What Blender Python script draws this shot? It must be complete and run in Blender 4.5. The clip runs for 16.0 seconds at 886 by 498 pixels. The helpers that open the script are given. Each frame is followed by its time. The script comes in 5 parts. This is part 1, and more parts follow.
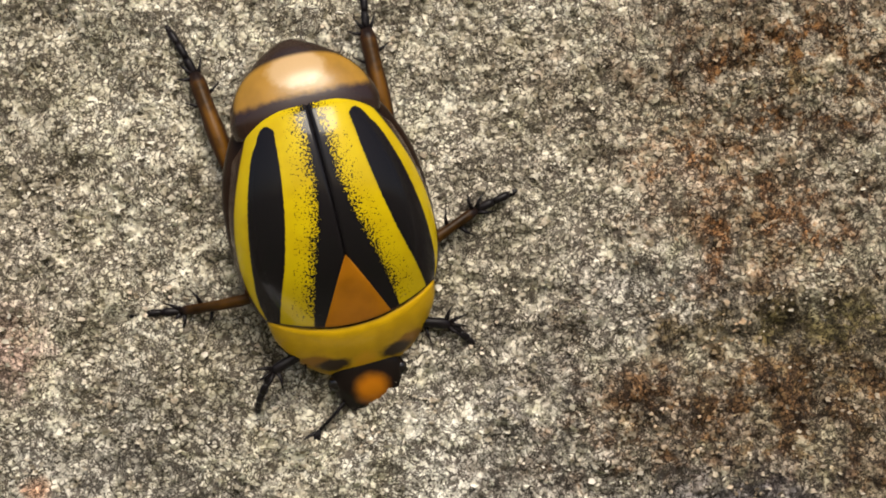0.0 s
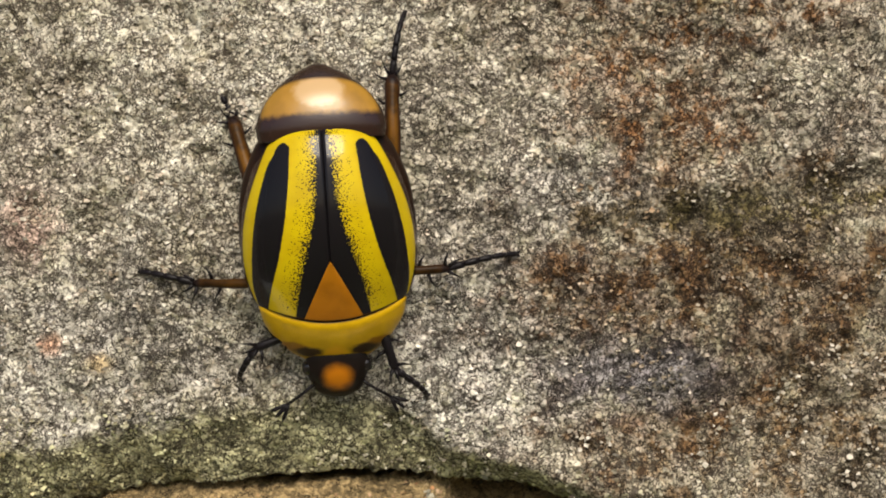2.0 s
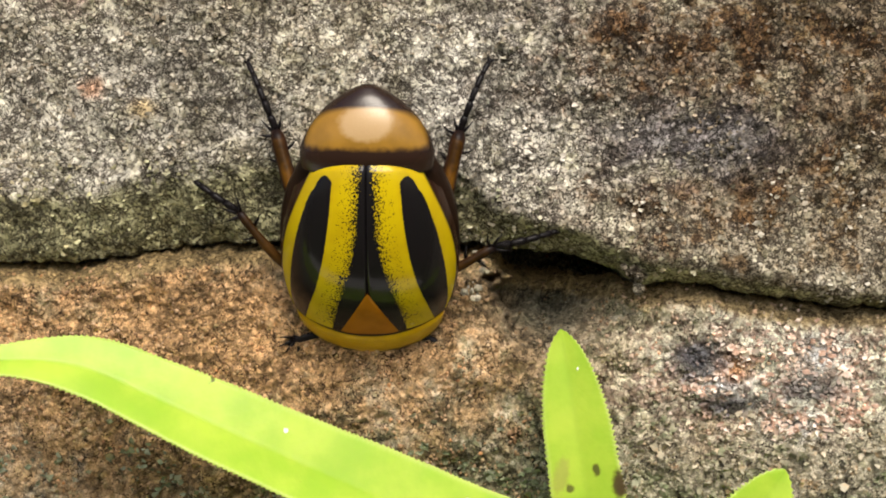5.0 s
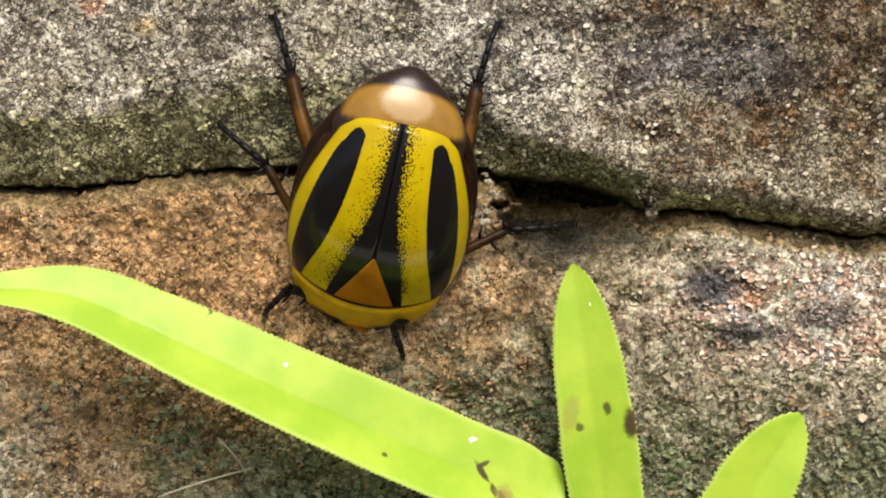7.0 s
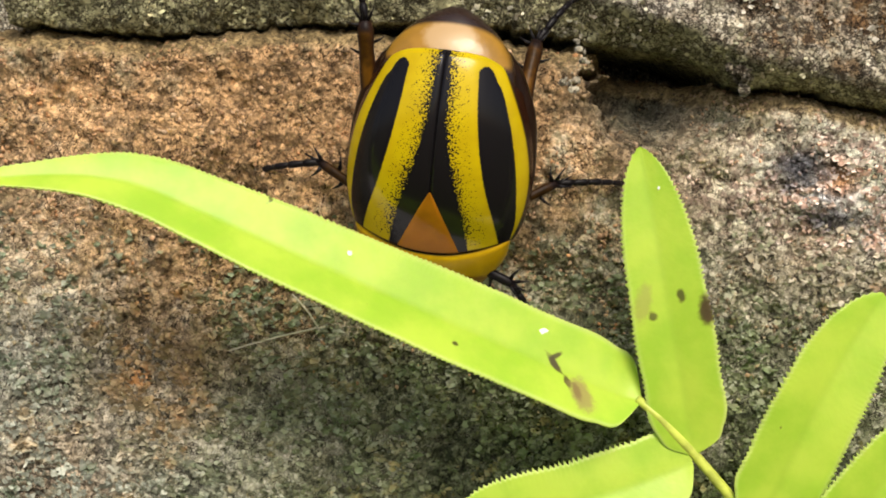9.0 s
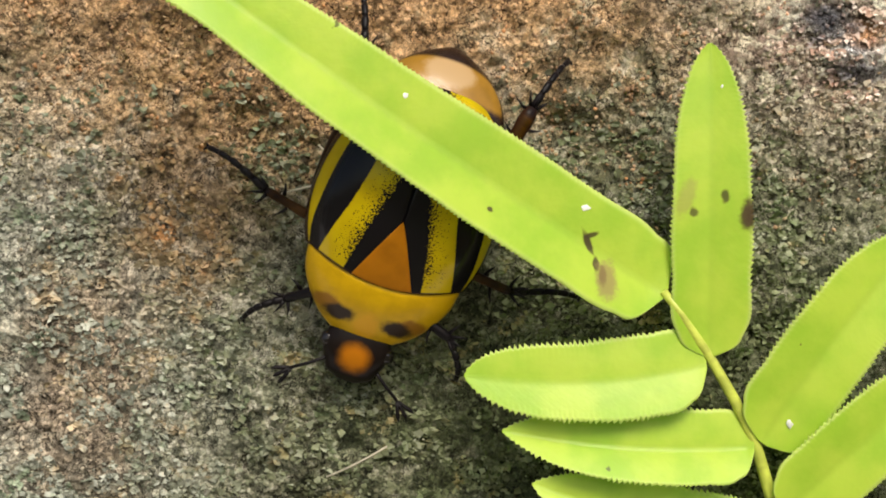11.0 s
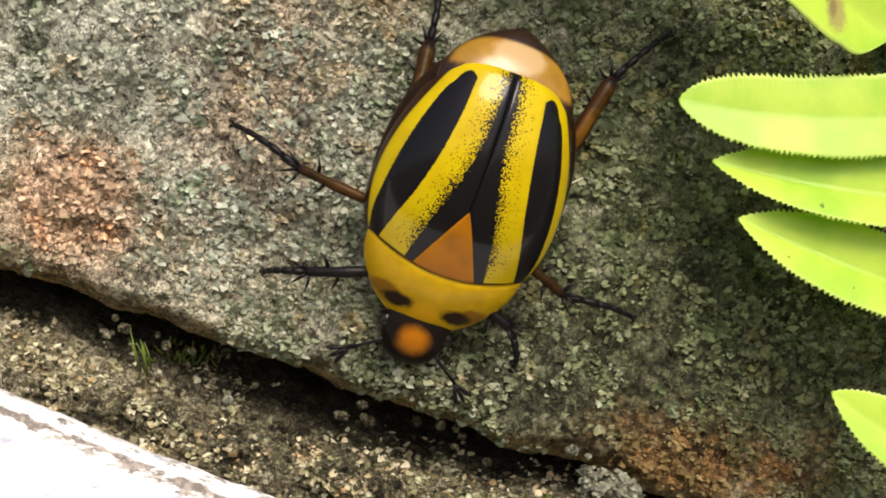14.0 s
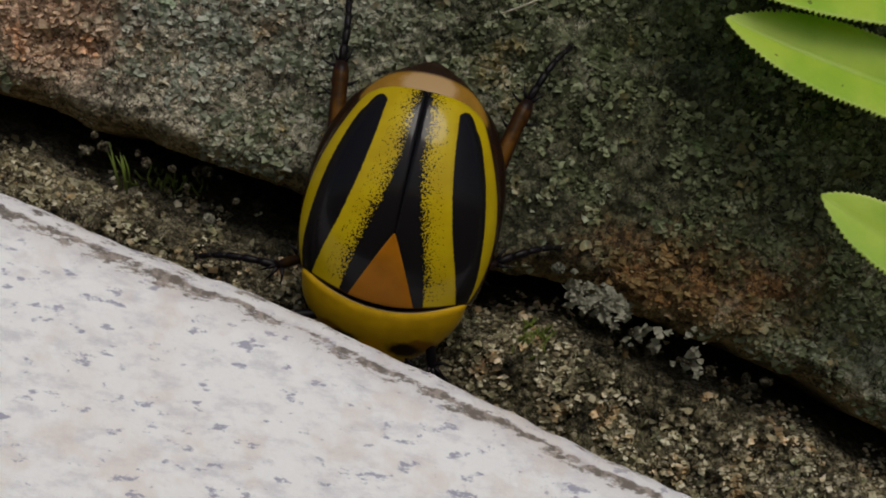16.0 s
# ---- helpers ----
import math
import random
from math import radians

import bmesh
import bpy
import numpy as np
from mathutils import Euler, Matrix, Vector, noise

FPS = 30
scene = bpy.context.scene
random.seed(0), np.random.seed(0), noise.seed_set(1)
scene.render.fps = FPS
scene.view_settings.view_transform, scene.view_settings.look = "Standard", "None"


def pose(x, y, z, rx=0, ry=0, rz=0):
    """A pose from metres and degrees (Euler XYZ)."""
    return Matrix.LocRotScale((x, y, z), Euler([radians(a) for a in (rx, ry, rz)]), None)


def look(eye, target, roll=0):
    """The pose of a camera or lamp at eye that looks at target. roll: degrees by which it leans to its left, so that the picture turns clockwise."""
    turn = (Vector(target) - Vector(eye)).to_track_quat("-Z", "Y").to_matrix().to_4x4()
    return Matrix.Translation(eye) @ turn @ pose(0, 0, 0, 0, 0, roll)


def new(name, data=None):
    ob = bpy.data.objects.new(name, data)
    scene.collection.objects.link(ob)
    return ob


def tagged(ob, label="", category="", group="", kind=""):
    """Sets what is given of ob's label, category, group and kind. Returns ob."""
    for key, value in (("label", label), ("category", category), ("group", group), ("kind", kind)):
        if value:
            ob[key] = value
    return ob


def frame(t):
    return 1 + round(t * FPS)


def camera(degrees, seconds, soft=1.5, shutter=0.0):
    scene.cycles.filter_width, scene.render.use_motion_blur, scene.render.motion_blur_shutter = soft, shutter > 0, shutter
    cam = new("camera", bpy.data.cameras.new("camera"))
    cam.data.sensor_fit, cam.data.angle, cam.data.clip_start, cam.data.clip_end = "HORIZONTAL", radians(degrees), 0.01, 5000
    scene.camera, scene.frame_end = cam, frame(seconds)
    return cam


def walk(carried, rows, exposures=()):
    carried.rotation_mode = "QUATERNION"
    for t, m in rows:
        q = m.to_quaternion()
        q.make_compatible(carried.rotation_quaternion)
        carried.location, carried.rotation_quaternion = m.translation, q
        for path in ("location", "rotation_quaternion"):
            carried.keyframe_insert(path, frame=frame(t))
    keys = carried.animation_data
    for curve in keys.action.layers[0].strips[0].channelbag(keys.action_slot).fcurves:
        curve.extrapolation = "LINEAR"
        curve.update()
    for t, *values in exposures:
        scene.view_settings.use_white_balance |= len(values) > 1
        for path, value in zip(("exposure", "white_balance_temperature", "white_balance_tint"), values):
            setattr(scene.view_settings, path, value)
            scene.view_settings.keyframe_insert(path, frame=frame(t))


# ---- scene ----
# The place: a beetle climbs head down over the stones of an old wall, past a fern frond, to a white ledge.
# All shapes are worked out in millimetres and stored in metres.
MM = 0.001
cam = camera(34.0, 16.0, soft=1.85)
PATH = [
    (0, (0.00111, -0.06754, 0.01073), (0.00185, 0.00738, 0.01413), -4.79),
    (0.5, (0.00197, -0.06899, 0.01012), (0.00228, 0.00599, 0.01210), -5.37),
    (1, (0.00396, -0.07934, 0.00967), (0.00345, -0.00435, 0.01041), -4.11),
    (1.5, (0.00605, -0.07862, 0.01008), (0.00482, -0.00364, 0.00910), -4.31),
    (2, (0.00582, -0.07874, 0.00987), (0.00404, -0.00378, 0.00805), -4.04),
    (2.5, (0.00268, -0.07877, 0.00672), (0.00242, -0.00379, 0.00522), -3.44),
    (3, (0.00201, -0.07849, 0.00216), (0.00139, -0.00349, 0.00204), -3.06),
    (3.5, (0.00069, -0.07831, 0.00233), (0.00029, -0.00334, 0.00040), -2.73),
    (4, (0.00011, -0.07737, -0.00221), (-0.00009, -0.00237, -0.00250), -2.31),
    (4.2, (0.00048, -0.07726, -0.00187), (-0.00002, -0.00227, -0.00332), -2.10),
    (6.3, (-0.00102, -0.07590, -0.01013), (0.00053, -0.00096, -0.00782), -1.95),
    (6.5, (-0.00131, -0.07566, -0.00976), (0.00028, -0.00070, -0.00780), -1.91),
    (7, (-0.00089, -0.07508, -0.01099), (-0.00009, -0.00012, -0.00874), -1.90),
    (7.5, (-0.00187, -0.07458, -0.01177), (-0.00083, 0.00041, -0.01074), -1.41),
    (8, (-0.00216, -0.07442, -0.01177), (-0.00170, 0.00058, -0.01201), -0.90),
    (8.5, (-0.00299, -0.07435, -0.01237), (-0.00293, 0.00064, -0.01371), -0.20),
    (9, (-0.00394, -0.07382, -0.01560), (-0.00436, 0.00118, -0.01559), 1.04),
    (9.2, (-0.00481, -0.07363, -0.01732), (-0.00476, 0.00136, -0.01639), 1.65),
    (11.3, (-0.00574, -0.07340, -0.02419), (-0.00588, 0.00160, -0.02412), 0.91),
    (11.5, (-0.00651, -0.07315, -0.02511), (-0.00656, 0.00185, -0.02527), 1.16),
    (12, (-0.00933, -0.07262, -0.03025), (-0.00914, 0.00234, -0.02788), 1.66),
    (12.5, (-0.01005, -0.07278, -0.03087), (-0.00972, 0.00218, -0.02830), 2.27),
    (13, (-0.01287, -0.07218, -0.03210), (-0.01196, 0.00280, -0.03082), 2.33),
    (13.5, (-0.01536, -0.07128, -0.03421), (-0.01425, 0.00370, -0.03300), 4.02),
    (14, (-0.01698, -0.07048, -0.03775), (-0.01438, 0.00447, -0.03702), 5.57),
    (14.5, (-0.01595, -0.06996, -0.04233), (-0.01383, 0.00496, -0.03959), 5.83),
    (15, (-0.01496, -0.07001, -0.04309), (-0.01286, 0.00495, -0.04177), 5.71),
    (15.5, (-0.01506, -0.06967, -0.04780), (-0.01260, 0.00524, -0.04487), 5.39),
    (16, (-0.01514, -0.06930, -0.04817), (-0.01270, 0.00562, -0.04580), 5.56),
]
walk(cam, [(t, look(eye, target, roll)) for t, eye, target, roll in PATH],
     exposures=[(0, 0.33, 6750, 10), (9.2, 0.33, 6750, 10), (11.3, 0.2, 6750, 10), (12.5, 0.24, 6750, 10), (13.5, 0.42, 6750, 10), (14.0, 0.46, 6750, 10), (14.5, 0.0, 6750, 10), (15.0, -0.22, 6750, 10), (15.5, -0.48, 6600, 10), (16.0, -1.12, 6350, 10)])

# ---- light ----
world = bpy.data.worlds.new("world")
scene.world = world
world.use_nodes = True
SUN_UP, SUN_TURN = radians(45), radians(168)
sky = world.node_tree.nodes.new("ShaderNodeTexSky")
sky.sky_type, sky.sun_disc = "NISHITA", False
sky.sun_elevation, sky.sun_rotation = SUN_UP, SUN_TURN
sky.dust_density, sky.ozone_density = 3.0, 1.0
world.node_tree.links.new(sky.outputs[0], world.node_tree.nodes["Background"].inputs[0])
world.node_tree.nodes["Background"].inputs[1].default_value = 0.125
sun_data = bpy.data.lights.new("sun", "SUN")
sun_data.energy, sun_data.angle, sun_data.color = 2.9, radians(26), (1.0, 0.94, 0.84)
sun = new("sun", sun_data)
sun.matrix_world = look((math.sin(SUN_TURN) * math.cos(SUN_UP), math.cos(SUN_TURN) * math.cos(SUN_UP), math.sin(SUN_UP)), (0, 0, 0))


# ---- node helpers ----
class Nodes:
    """A material under construction; sockets go in and come out."""

    def __init__(self, name):
        self.mat = bpy.data.materials.new(name)
        self.mat.use_nodes = True
        self.tree = self.mat.node_tree
        self.bsdf = self.tree.nodes["Principled BSDF"]
        self.out = self.tree.nodes["Material Output"]
        coords = self.node("ShaderNodeTexCoord")
        self.mm = self.node("ShaderNodeVectorMath", operation="SCALE")
        self.tree.links.new(coords.outputs["Object"], self.mm.inputs[0])
        self.mm.inputs["Scale"].default_value = 1000.0
        self.mm = self.mm.outputs[0]

    def node(self, kind, **settings):
        n = self.tree.nodes.new(kind)
        if "operation" in settings:
            n.operation = settings["operation"]
        return n

    def put(self, socket, value):
        if isinstance(value, bpy.types.NodeSocket):
            self.tree.links.new(value, socket)
        elif isinstance(value, (tuple, list)) and len(value) == 3 and socket.type == "RGBA":
            socket.default_value = (*value, 1)
        else:
            socket.default_value = value

    def math(self, operation, a, b=0.0, c=0.0, clamp=False):
        n = self.node("ShaderNodeMath", operation=operation)
        n.use_clamp = clamp
        for socket, value in zip(n.inputs, (a, b, c)):
            self.put(socket, value)
        return n.outputs[0]

    def step(self, value, low, high):
        n = self.node("ShaderNodeMapRange")
        n.interpolation_type = "SMOOTHSTEP"
        for key, v in (("Value", value), ("From Min", low), ("From Max", high)):
            self.put(n.inputs[key], v)
        return n.outputs[0]

    def mix(self, fac, a, b, blend="MIX"):
        n = self.node("ShaderNodeMix")
        n.data_type, n.blend_type = "RGBA", blend
        for socket, value in ((n.inputs[0], fac), (n.inputs[6], a), (n.inputs[7], b)):
            self.put(socket, value)
        return n.outputs[2]

    def noise(self, scale, detail=3.0, rough=0.55, vector=None, offset=(0, 0, 0), stretch=None, color=False):
        n = self.node("ShaderNodeTexNoise")
        m = self.node("ShaderNodeMapping")
        self.put(m.inputs[0], vector or self.mm)
        m.inputs[1].default_value = offset
        if stretch:
            m.inputs[3].default_value = stretch
        self.put(n.inputs["Vector"], m.outputs[0])
        n.inputs["Scale"].default_value, n.inputs["Detail"].default_value, n.inputs["Roughness"].default_value = scale, detail, rough
        return n.outputs[1 if color else 0]

    def cells(self, scale, vector=None, feature="F1"):
        n = self.node("ShaderNodeTexVoronoi")
        n.feature = feature
        self.put(n.inputs["Vector"], vector or self.mm)
        n.inputs["Scale"].default_value = scale
        return n

    def bent(self, amount, scale):
        """The place, shaken by noise, so that cells lose their straight sides."""
        n = self.node("ShaderNodeVectorMath", operation="MULTIPLY_ADD")
        self.put(n.inputs[0], self.noise(scale, 2.0, color=True))
        n.inputs[1].default_value = (amount,) * 3
        self.put(n.inputs[2], self.mm)
        return n.outputs[0]

    def attribute(self, name):
        n = self.node("ShaderNodeAttribute")
        n.attribute_name = name
        return n.outputs["Fac"]

    def bump(self, height, distance, strength=1.0, normal=None):
        n = self.node("ShaderNodeBump")
        n.inputs["Strength"].default_value, n.inputs["Distance"].default_value = strength, distance
        self.put(n.inputs["Height"], height)
        if normal:
            self.put(n.inputs["Normal"], normal)
        return n.outputs[0]

    def blob(self, place, size, edge=0.5, vary=None):
        """1 within an ellipse across the wall, with a ragged edge."""
        m = self.node("ShaderNodeMapping")
        m.vector_type = "TEXTURE"
        self.put(m.inputs[0], self.mm)
        m.inputs[1].default_value = (place[0], 0, place[1])
        m.inputs[3].default_value = (size[0], 40.0, size[1])
        n = self.node("ShaderNodeVectorMath", operation="LENGTH")
        self.put(n.inputs[0], m.outputs[0])
        far = self.math("ADD", n.outputs["Value"], vary) if vary else n.outputs["Value"]
        return self.step(far, 1.0 + edge, 1.0 - edge)

    def finish(self, color, rough=0.8, normal=None, **inputs):
        self.put(self.bsdf.inputs["Base Color"], color)
        self.put(self.bsdf.inputs["Roughness"], rough)
        if normal:
            self.put(self.bsdf.inputs["Normal"], normal)
        for key, value in inputs.items():
            self.put(self.bsdf.inputs[key.replace("_", " ")], value)
        return self.mat


# ---- materials ----
def stone_material(name, pale, mid, dark, patches, moss=None, speck=0.5, grain=3.4, lining=0.95, broken=0.0, fissure=0.75):
    """Crusted granite: grains with dark cracks between them, patches of rust, lichen and painted shade."""
    n = Nodes(name)
    ragged = n.math("MULTIPLY", n.math("SUBTRACT", n.noise(0.45, 6.0, 0.66), 0.5), 2.6)
    ragged_fine = n.math("MULTIPLY", n.math("SUBTRACT", n.noise(1.7, 4.0, 0.65, offset=(9, 4, 2)), 0.5), 1.2)
    vary = n.math("ADD", ragged, ragged_fine)
    vary_mid = n.math("ADD", n.math("MULTIPLY", ragged, 0.4), ragged_fine)
    place = n.bent(0.35, 2.2)
    cell = n.cells(grain, place)
    tone = n.node("ShaderNodeSeparateColor")
    n.put(tone.inputs[0], cell.outputs["Color"])
    broad = n.noise(0.22, 5.0, 0.62, offset=(3, 7, 1))
    fine = n.noise(6.5, 4.0, 0.7, offset=(1, 2, 5))
    clump = n.noise(1.15, 4.0, 0.66, offset=(2, 9, 4))
    chunk = n.node("ShaderNodeSeparateColor")
    n.put(chunk.inputs[0], n.cells(grain * 0.42, n.bent(0.9, 1.3)).outputs["Color"])
    mixed = n.math("ADD", n.math("MULTIPLY", tone.outputs[0], 0.36), n.math("MULTIPLY", broad, 0.85))
    mixed = n.math("ADD", mixed, n.math("ADD", n.math("MULTIPLY", fine, 0.22), n.math("MULTIPLY", clump, 0.36)))
    mixed = n.math("SUBTRACT", n.math("ADD", mixed, n.math("MULTIPLY", chunk.outputs[1], 0.20)), 0.335)
    color = n.mix(n.step(mixed, 0.40, 0.60), dark, mid)
    color = n.mix(n.step(mixed, 0.62, 0.88), color, pale)
    patchy = n.step(n.math("ADD", n.noise(0.62, 6.0, 0.72, offset=(5, 5, 9)), n.math("MULTIPLY", n.math("SUBTRACT", chunk.outputs[2], 0.5), 0.10)), 0.455, 0.565)
    for spot, size, tint, amount in patches:
        mask = n.math("MULTIPLY", n.blob(spot, size, 0.7, vary if max(size) > 4.5 else (vary_mid if max(size) > 1 else ragged_fine)), amount)
        if broken and max(size) > 2 and sum(tint) < 0.7:
            mask = n.math("MULTIPLY", mask, n.math("ADD", 1 - broken, n.math("MULTIPLY", patchy, broken)))
        shade = n.mix(n.step(mixed, 0.42, 0.84), tuple(0.45 * c for c in tint), tuple(min(1, 1.4 * c) for c in tint))
        color = n.mix(mask, color, shade)
    # tint for undersides and cracks; on the mortar it paints shade into the crack
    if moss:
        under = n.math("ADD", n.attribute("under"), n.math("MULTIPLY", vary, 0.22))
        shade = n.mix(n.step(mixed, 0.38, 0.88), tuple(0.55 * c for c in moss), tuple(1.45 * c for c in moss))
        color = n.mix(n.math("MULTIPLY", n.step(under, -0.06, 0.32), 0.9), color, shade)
    # cracks and pits between the grains
    def seam(scale, offset, width):
        wave = n.noise(scale, 2.5, 0.55, vector=place, offset=offset)
        return n.step(n.math("ABSOLUTE", n.math("SUBTRACT", wave, 0.5)), width, width * 0.5)

    pits = n.noise(3.3, 5.0, 0.72, offset=(4, 4, 8))
    where = n.step(n.noise(0.7, 4.0, 0.65, offset=(6, 1, 3)), 0.40, 0.50)
    crack = n.math("MULTIPLY", n.math("MAXIMUM", seam(0.95, (1, 8, 2), 0.014), seam(1.7, (7, 3, 6), 0.016)), where)
    net = n.cells(2.3, n.bent(0.75, 1.9), "DISTANCE_TO_EDGE")
    lines = n.step(n.math("ADD", net.outputs["Distance"], n.math("MULTIPLY", n.math("SUBTRACT", n.noise(1.6, 4.0, 0.7, offset=(3, 3, 1)), 0.5), 0.24)), 0.085, 0.045)
    crack = n.math("MAXIMUM", crack, n.math("MULTIPLY", n.math("MULTIPLY", lines, lining), n.step(n.noise(0.5, 5.0, 0.7, offset=(2, 8, 8)), 0.44, 0.52)))
    # short wandering fissures
    torn = n.step(n.noise(0.9, 5.0, 0.75, offset=(9, 2, 7)), 0.46, 0.52)
    worm = n.math("MULTIPLY", n.math("MAXIMUM", seam(1.45, (3, 6, 2), 0.026), seam(2.3, (8, 5, 1), 0.036)), torn)
    crack = n.math("MAXIMUM", crack, n.math("MULTIPLY", worm, fissure))
    hole = n.step(pits, 0.59, 0.65)
    # open joints round some of the grains
    joint = n.cells(grain, place, "DISTANCE_TO_EDGE")
    loose = n.step(n.noise(1.3, 4.0, 0.7, offset=(4, 1, 6)), 0.45, 0.56)
    open_joint = n.math("MULTIPLY", n.step(joint.outputs["Distance"], 0.075, 0.02), loose)
    black = n.math("MAXIMUM", n.math("MULTIPLY", crack, 0.95), n.math("MULTIPLY", hole, speck * 0.7), clamp=True)
    black = n.math("MAXIMUM", black, n.math("MULTIPLY", open_joint, 0.6))
    color = n.mix(black, color, n.mix(1.0, color, (0.12, 0.105, 0.10), "MULTIPLY"))
    light = n.math("MULTIPLY", n.step(n.noise(4.3, 3.0, 0.6, offset=(8, 3, 3)), 0.64, 0.72), n.step(clump, 0.45, 0.62))
    color = n.mix(n.math("MULTIPLY", light, 0.2), color, tuple(min(0.85, 1.25 * c) for c in pale))
    height = n.math("ADD", n.math("MULTIPLY", tone.outputs[1], 0.5), n.math("SUBTRACT", fine, n.math("MULTIPLY", black, 1.8)))
    return n.finish(color, 0.88, n.bump(height, 0.0001, 1.0), Specular_IOR_Level=0.25)


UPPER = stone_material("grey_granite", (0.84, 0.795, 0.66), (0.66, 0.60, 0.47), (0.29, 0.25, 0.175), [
    ((5.0, 13.0), (5.0, 5.0), (0.64, 0.58, 0.47), 0.7),
    ((11.5, 10.5), (4.0, 2.6), (0.69, 0.66, 0.59), 0.8),
    ((-19.0, 14.0), (5.0, 5.0), (0.57, 0.50, 0.40), 0.6),
    ((-12.0, 3.0), (5.0, 4.5), (0.295, 0.270, 0.226), 0.6),
    ((26.0, 12.0), (4.0, 2.5), (0.54, 0.49, 0.42), 0.6),
    ((5.0, 3.0), (7.0, 6.0), (0.69, 0.66, 0.59), 0.85),
    ((19.0, 20.5), (9.0, 4.0), (0.191, 0.091, 0.031), 1.0),
    ((18.0, 5.0), (11.0, 7.0), (0.191, 0.104, 0.043), 1.0),
    ((19.0, -3.5), (10.0, 4.5), (0.217, 0.139, 0.065), 0.9),
    ((26.0, 3.0), (6.0, 9.0), (0.174, 0.113, 0.053), 0.8),
    ((13.5, 17.0), (2.6, 2.2), (0.260, 0.118, 0.039), 0.85),
    ((10.8, 5.5), (2.8, 2.2), (0.208, 0.104, 0.039), 0.8),
    ((15.0, -1.2), (5.0, 3.0), (0.208, 0.113, 0.048), 0.8),
    ((-19.0, 4.0), (9.0, 5.0), (0.57, 0.54, 0.47), 0.6),
    ((17.0, 13.6), (4.5, 2.6), (0.243, 0.113, 0.039), 0.95),
    ((21.0, 5.2), (8.0, 4.2), (0.174, 0.096, 0.043), 0.9),
    # olive strip along the furrow, with its shadow painted into the tint
    ((21.5, 9.0), (9.0, 1.3), (0.130, 0.113, 0.043), 0.85),
    ((14.0, 0.4), (4.5, 2.0), (0.31, 0.31, 0.33), 0.7),
    ((-18.3, 10.6), (1.6, 2.0), (0.57, 0.35, 0.28), 0.6),
    ((-17.6, 4.3), (0.62, 0.52), (0.68, 0.42, 0.28), 1.0),
    ((-15.0, 3.1), (0.72, 0.5), (0.57, 0.43, 0.23), 0.9),
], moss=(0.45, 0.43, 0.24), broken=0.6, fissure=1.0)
LOWER = stone_material("lichened_brown_stone", (0.64, 0.61, 0.48), (0.34, 0.34, 0.22), (0.076, 0.084, 0.049), [
    ((-14.0, -9.5), (22.0, 7.0), (0.62, 0.375, 0.18), 0.95),
    ((-20.0, -16.5), (10.0, 4.5), (0.50, 0.30, 0.14), 0.85),
    ((18.5, -12.2), (8.5, 4.2), (0.86, 0.64, 0.50), 1.0),
    ((14.5, -12.8), (4.6, 3.4), (0.90, 0.66, 0.50), 1.0),
    ((18.0, -11.8), (5.0, 3.4), (0.93, 0.72, 0.58), 1.0),
    ((21.8, -12.2), (4.6, 3.4), (0.93, 0.70, 0.55), 1.0),
    ((15.2, -12.4), (1.7, 0.7), (0.93, 0.80, 0.73), 1.0),
    ((20.3, -11.1), (1.4, 1.0), (0.93, 0.83, 0.71), 1.0),
    ((18.9, -14.9), (1.6, 0.9), (0.93, 0.80, 0.70), 0.95),
    ((15.9, -11.6), (0.9, 0.8), (0.67, 0.36, 0.17), 0.9),
    ((14.5, -15.7), (1.0, 1.2), (0.60, 0.41, 0.22), 0.8),
    ((13.8, -11.1), (1.5, 1.0), (0.096, 0.096, 0.116), 0.95),
    ((15.8, -13.7), (1.7, 0.6), (0.106, 0.106, 0.124), 0.9),
    ((19.7, -12.9), (1.6, 0.8), (0.124, 0.124, 0.124), 0.85),
    ((16.0, -17.5), (9.0, 2.6), (0.48, 0.42, 0.31), 0.7),
    ((-19.0, -21.5), (3.6, 4.2), (0.48, 0.31, 0.17), 0.85),
    ((-28.0, -29.0), (10.5, 12.0), (0.53, 0.53, 0.44), 0.85),
    ((-24.0, -30.0), (3.5, 6.0), (0.50, 0.36, 0.24), 0.7),
    # dark green growth, deepened so the colour also carries the frond's shade
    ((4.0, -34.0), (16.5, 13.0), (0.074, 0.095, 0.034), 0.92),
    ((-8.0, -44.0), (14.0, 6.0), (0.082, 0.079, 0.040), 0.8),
    ((-30.0, -39.0), (8.0, 4.0), (0.48, 0.41, 0.29), 0.6),
    ((-33.0, -36.5), (3.4, 3.2), (0.64, 0.42, 0.28), 0.95),
    ((-1.0, -46.6), (6.0, 2.2), (0.182, 0.091, 0.028), 0.9),
    # hollow below the joint, its shade painted as a near-black patch
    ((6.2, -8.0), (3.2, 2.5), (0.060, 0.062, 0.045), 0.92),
], moss=(0.36, 0.26, 0.12), speck=0.55, lining=0.4, fissure=0.5)
# the moss tint here is no growth: crack shade put into the colour
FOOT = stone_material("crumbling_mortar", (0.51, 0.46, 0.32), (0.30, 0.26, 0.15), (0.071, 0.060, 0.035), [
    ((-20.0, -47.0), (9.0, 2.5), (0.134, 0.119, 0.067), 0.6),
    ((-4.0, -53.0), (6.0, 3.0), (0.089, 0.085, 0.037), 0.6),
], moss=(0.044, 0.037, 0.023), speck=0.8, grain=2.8)


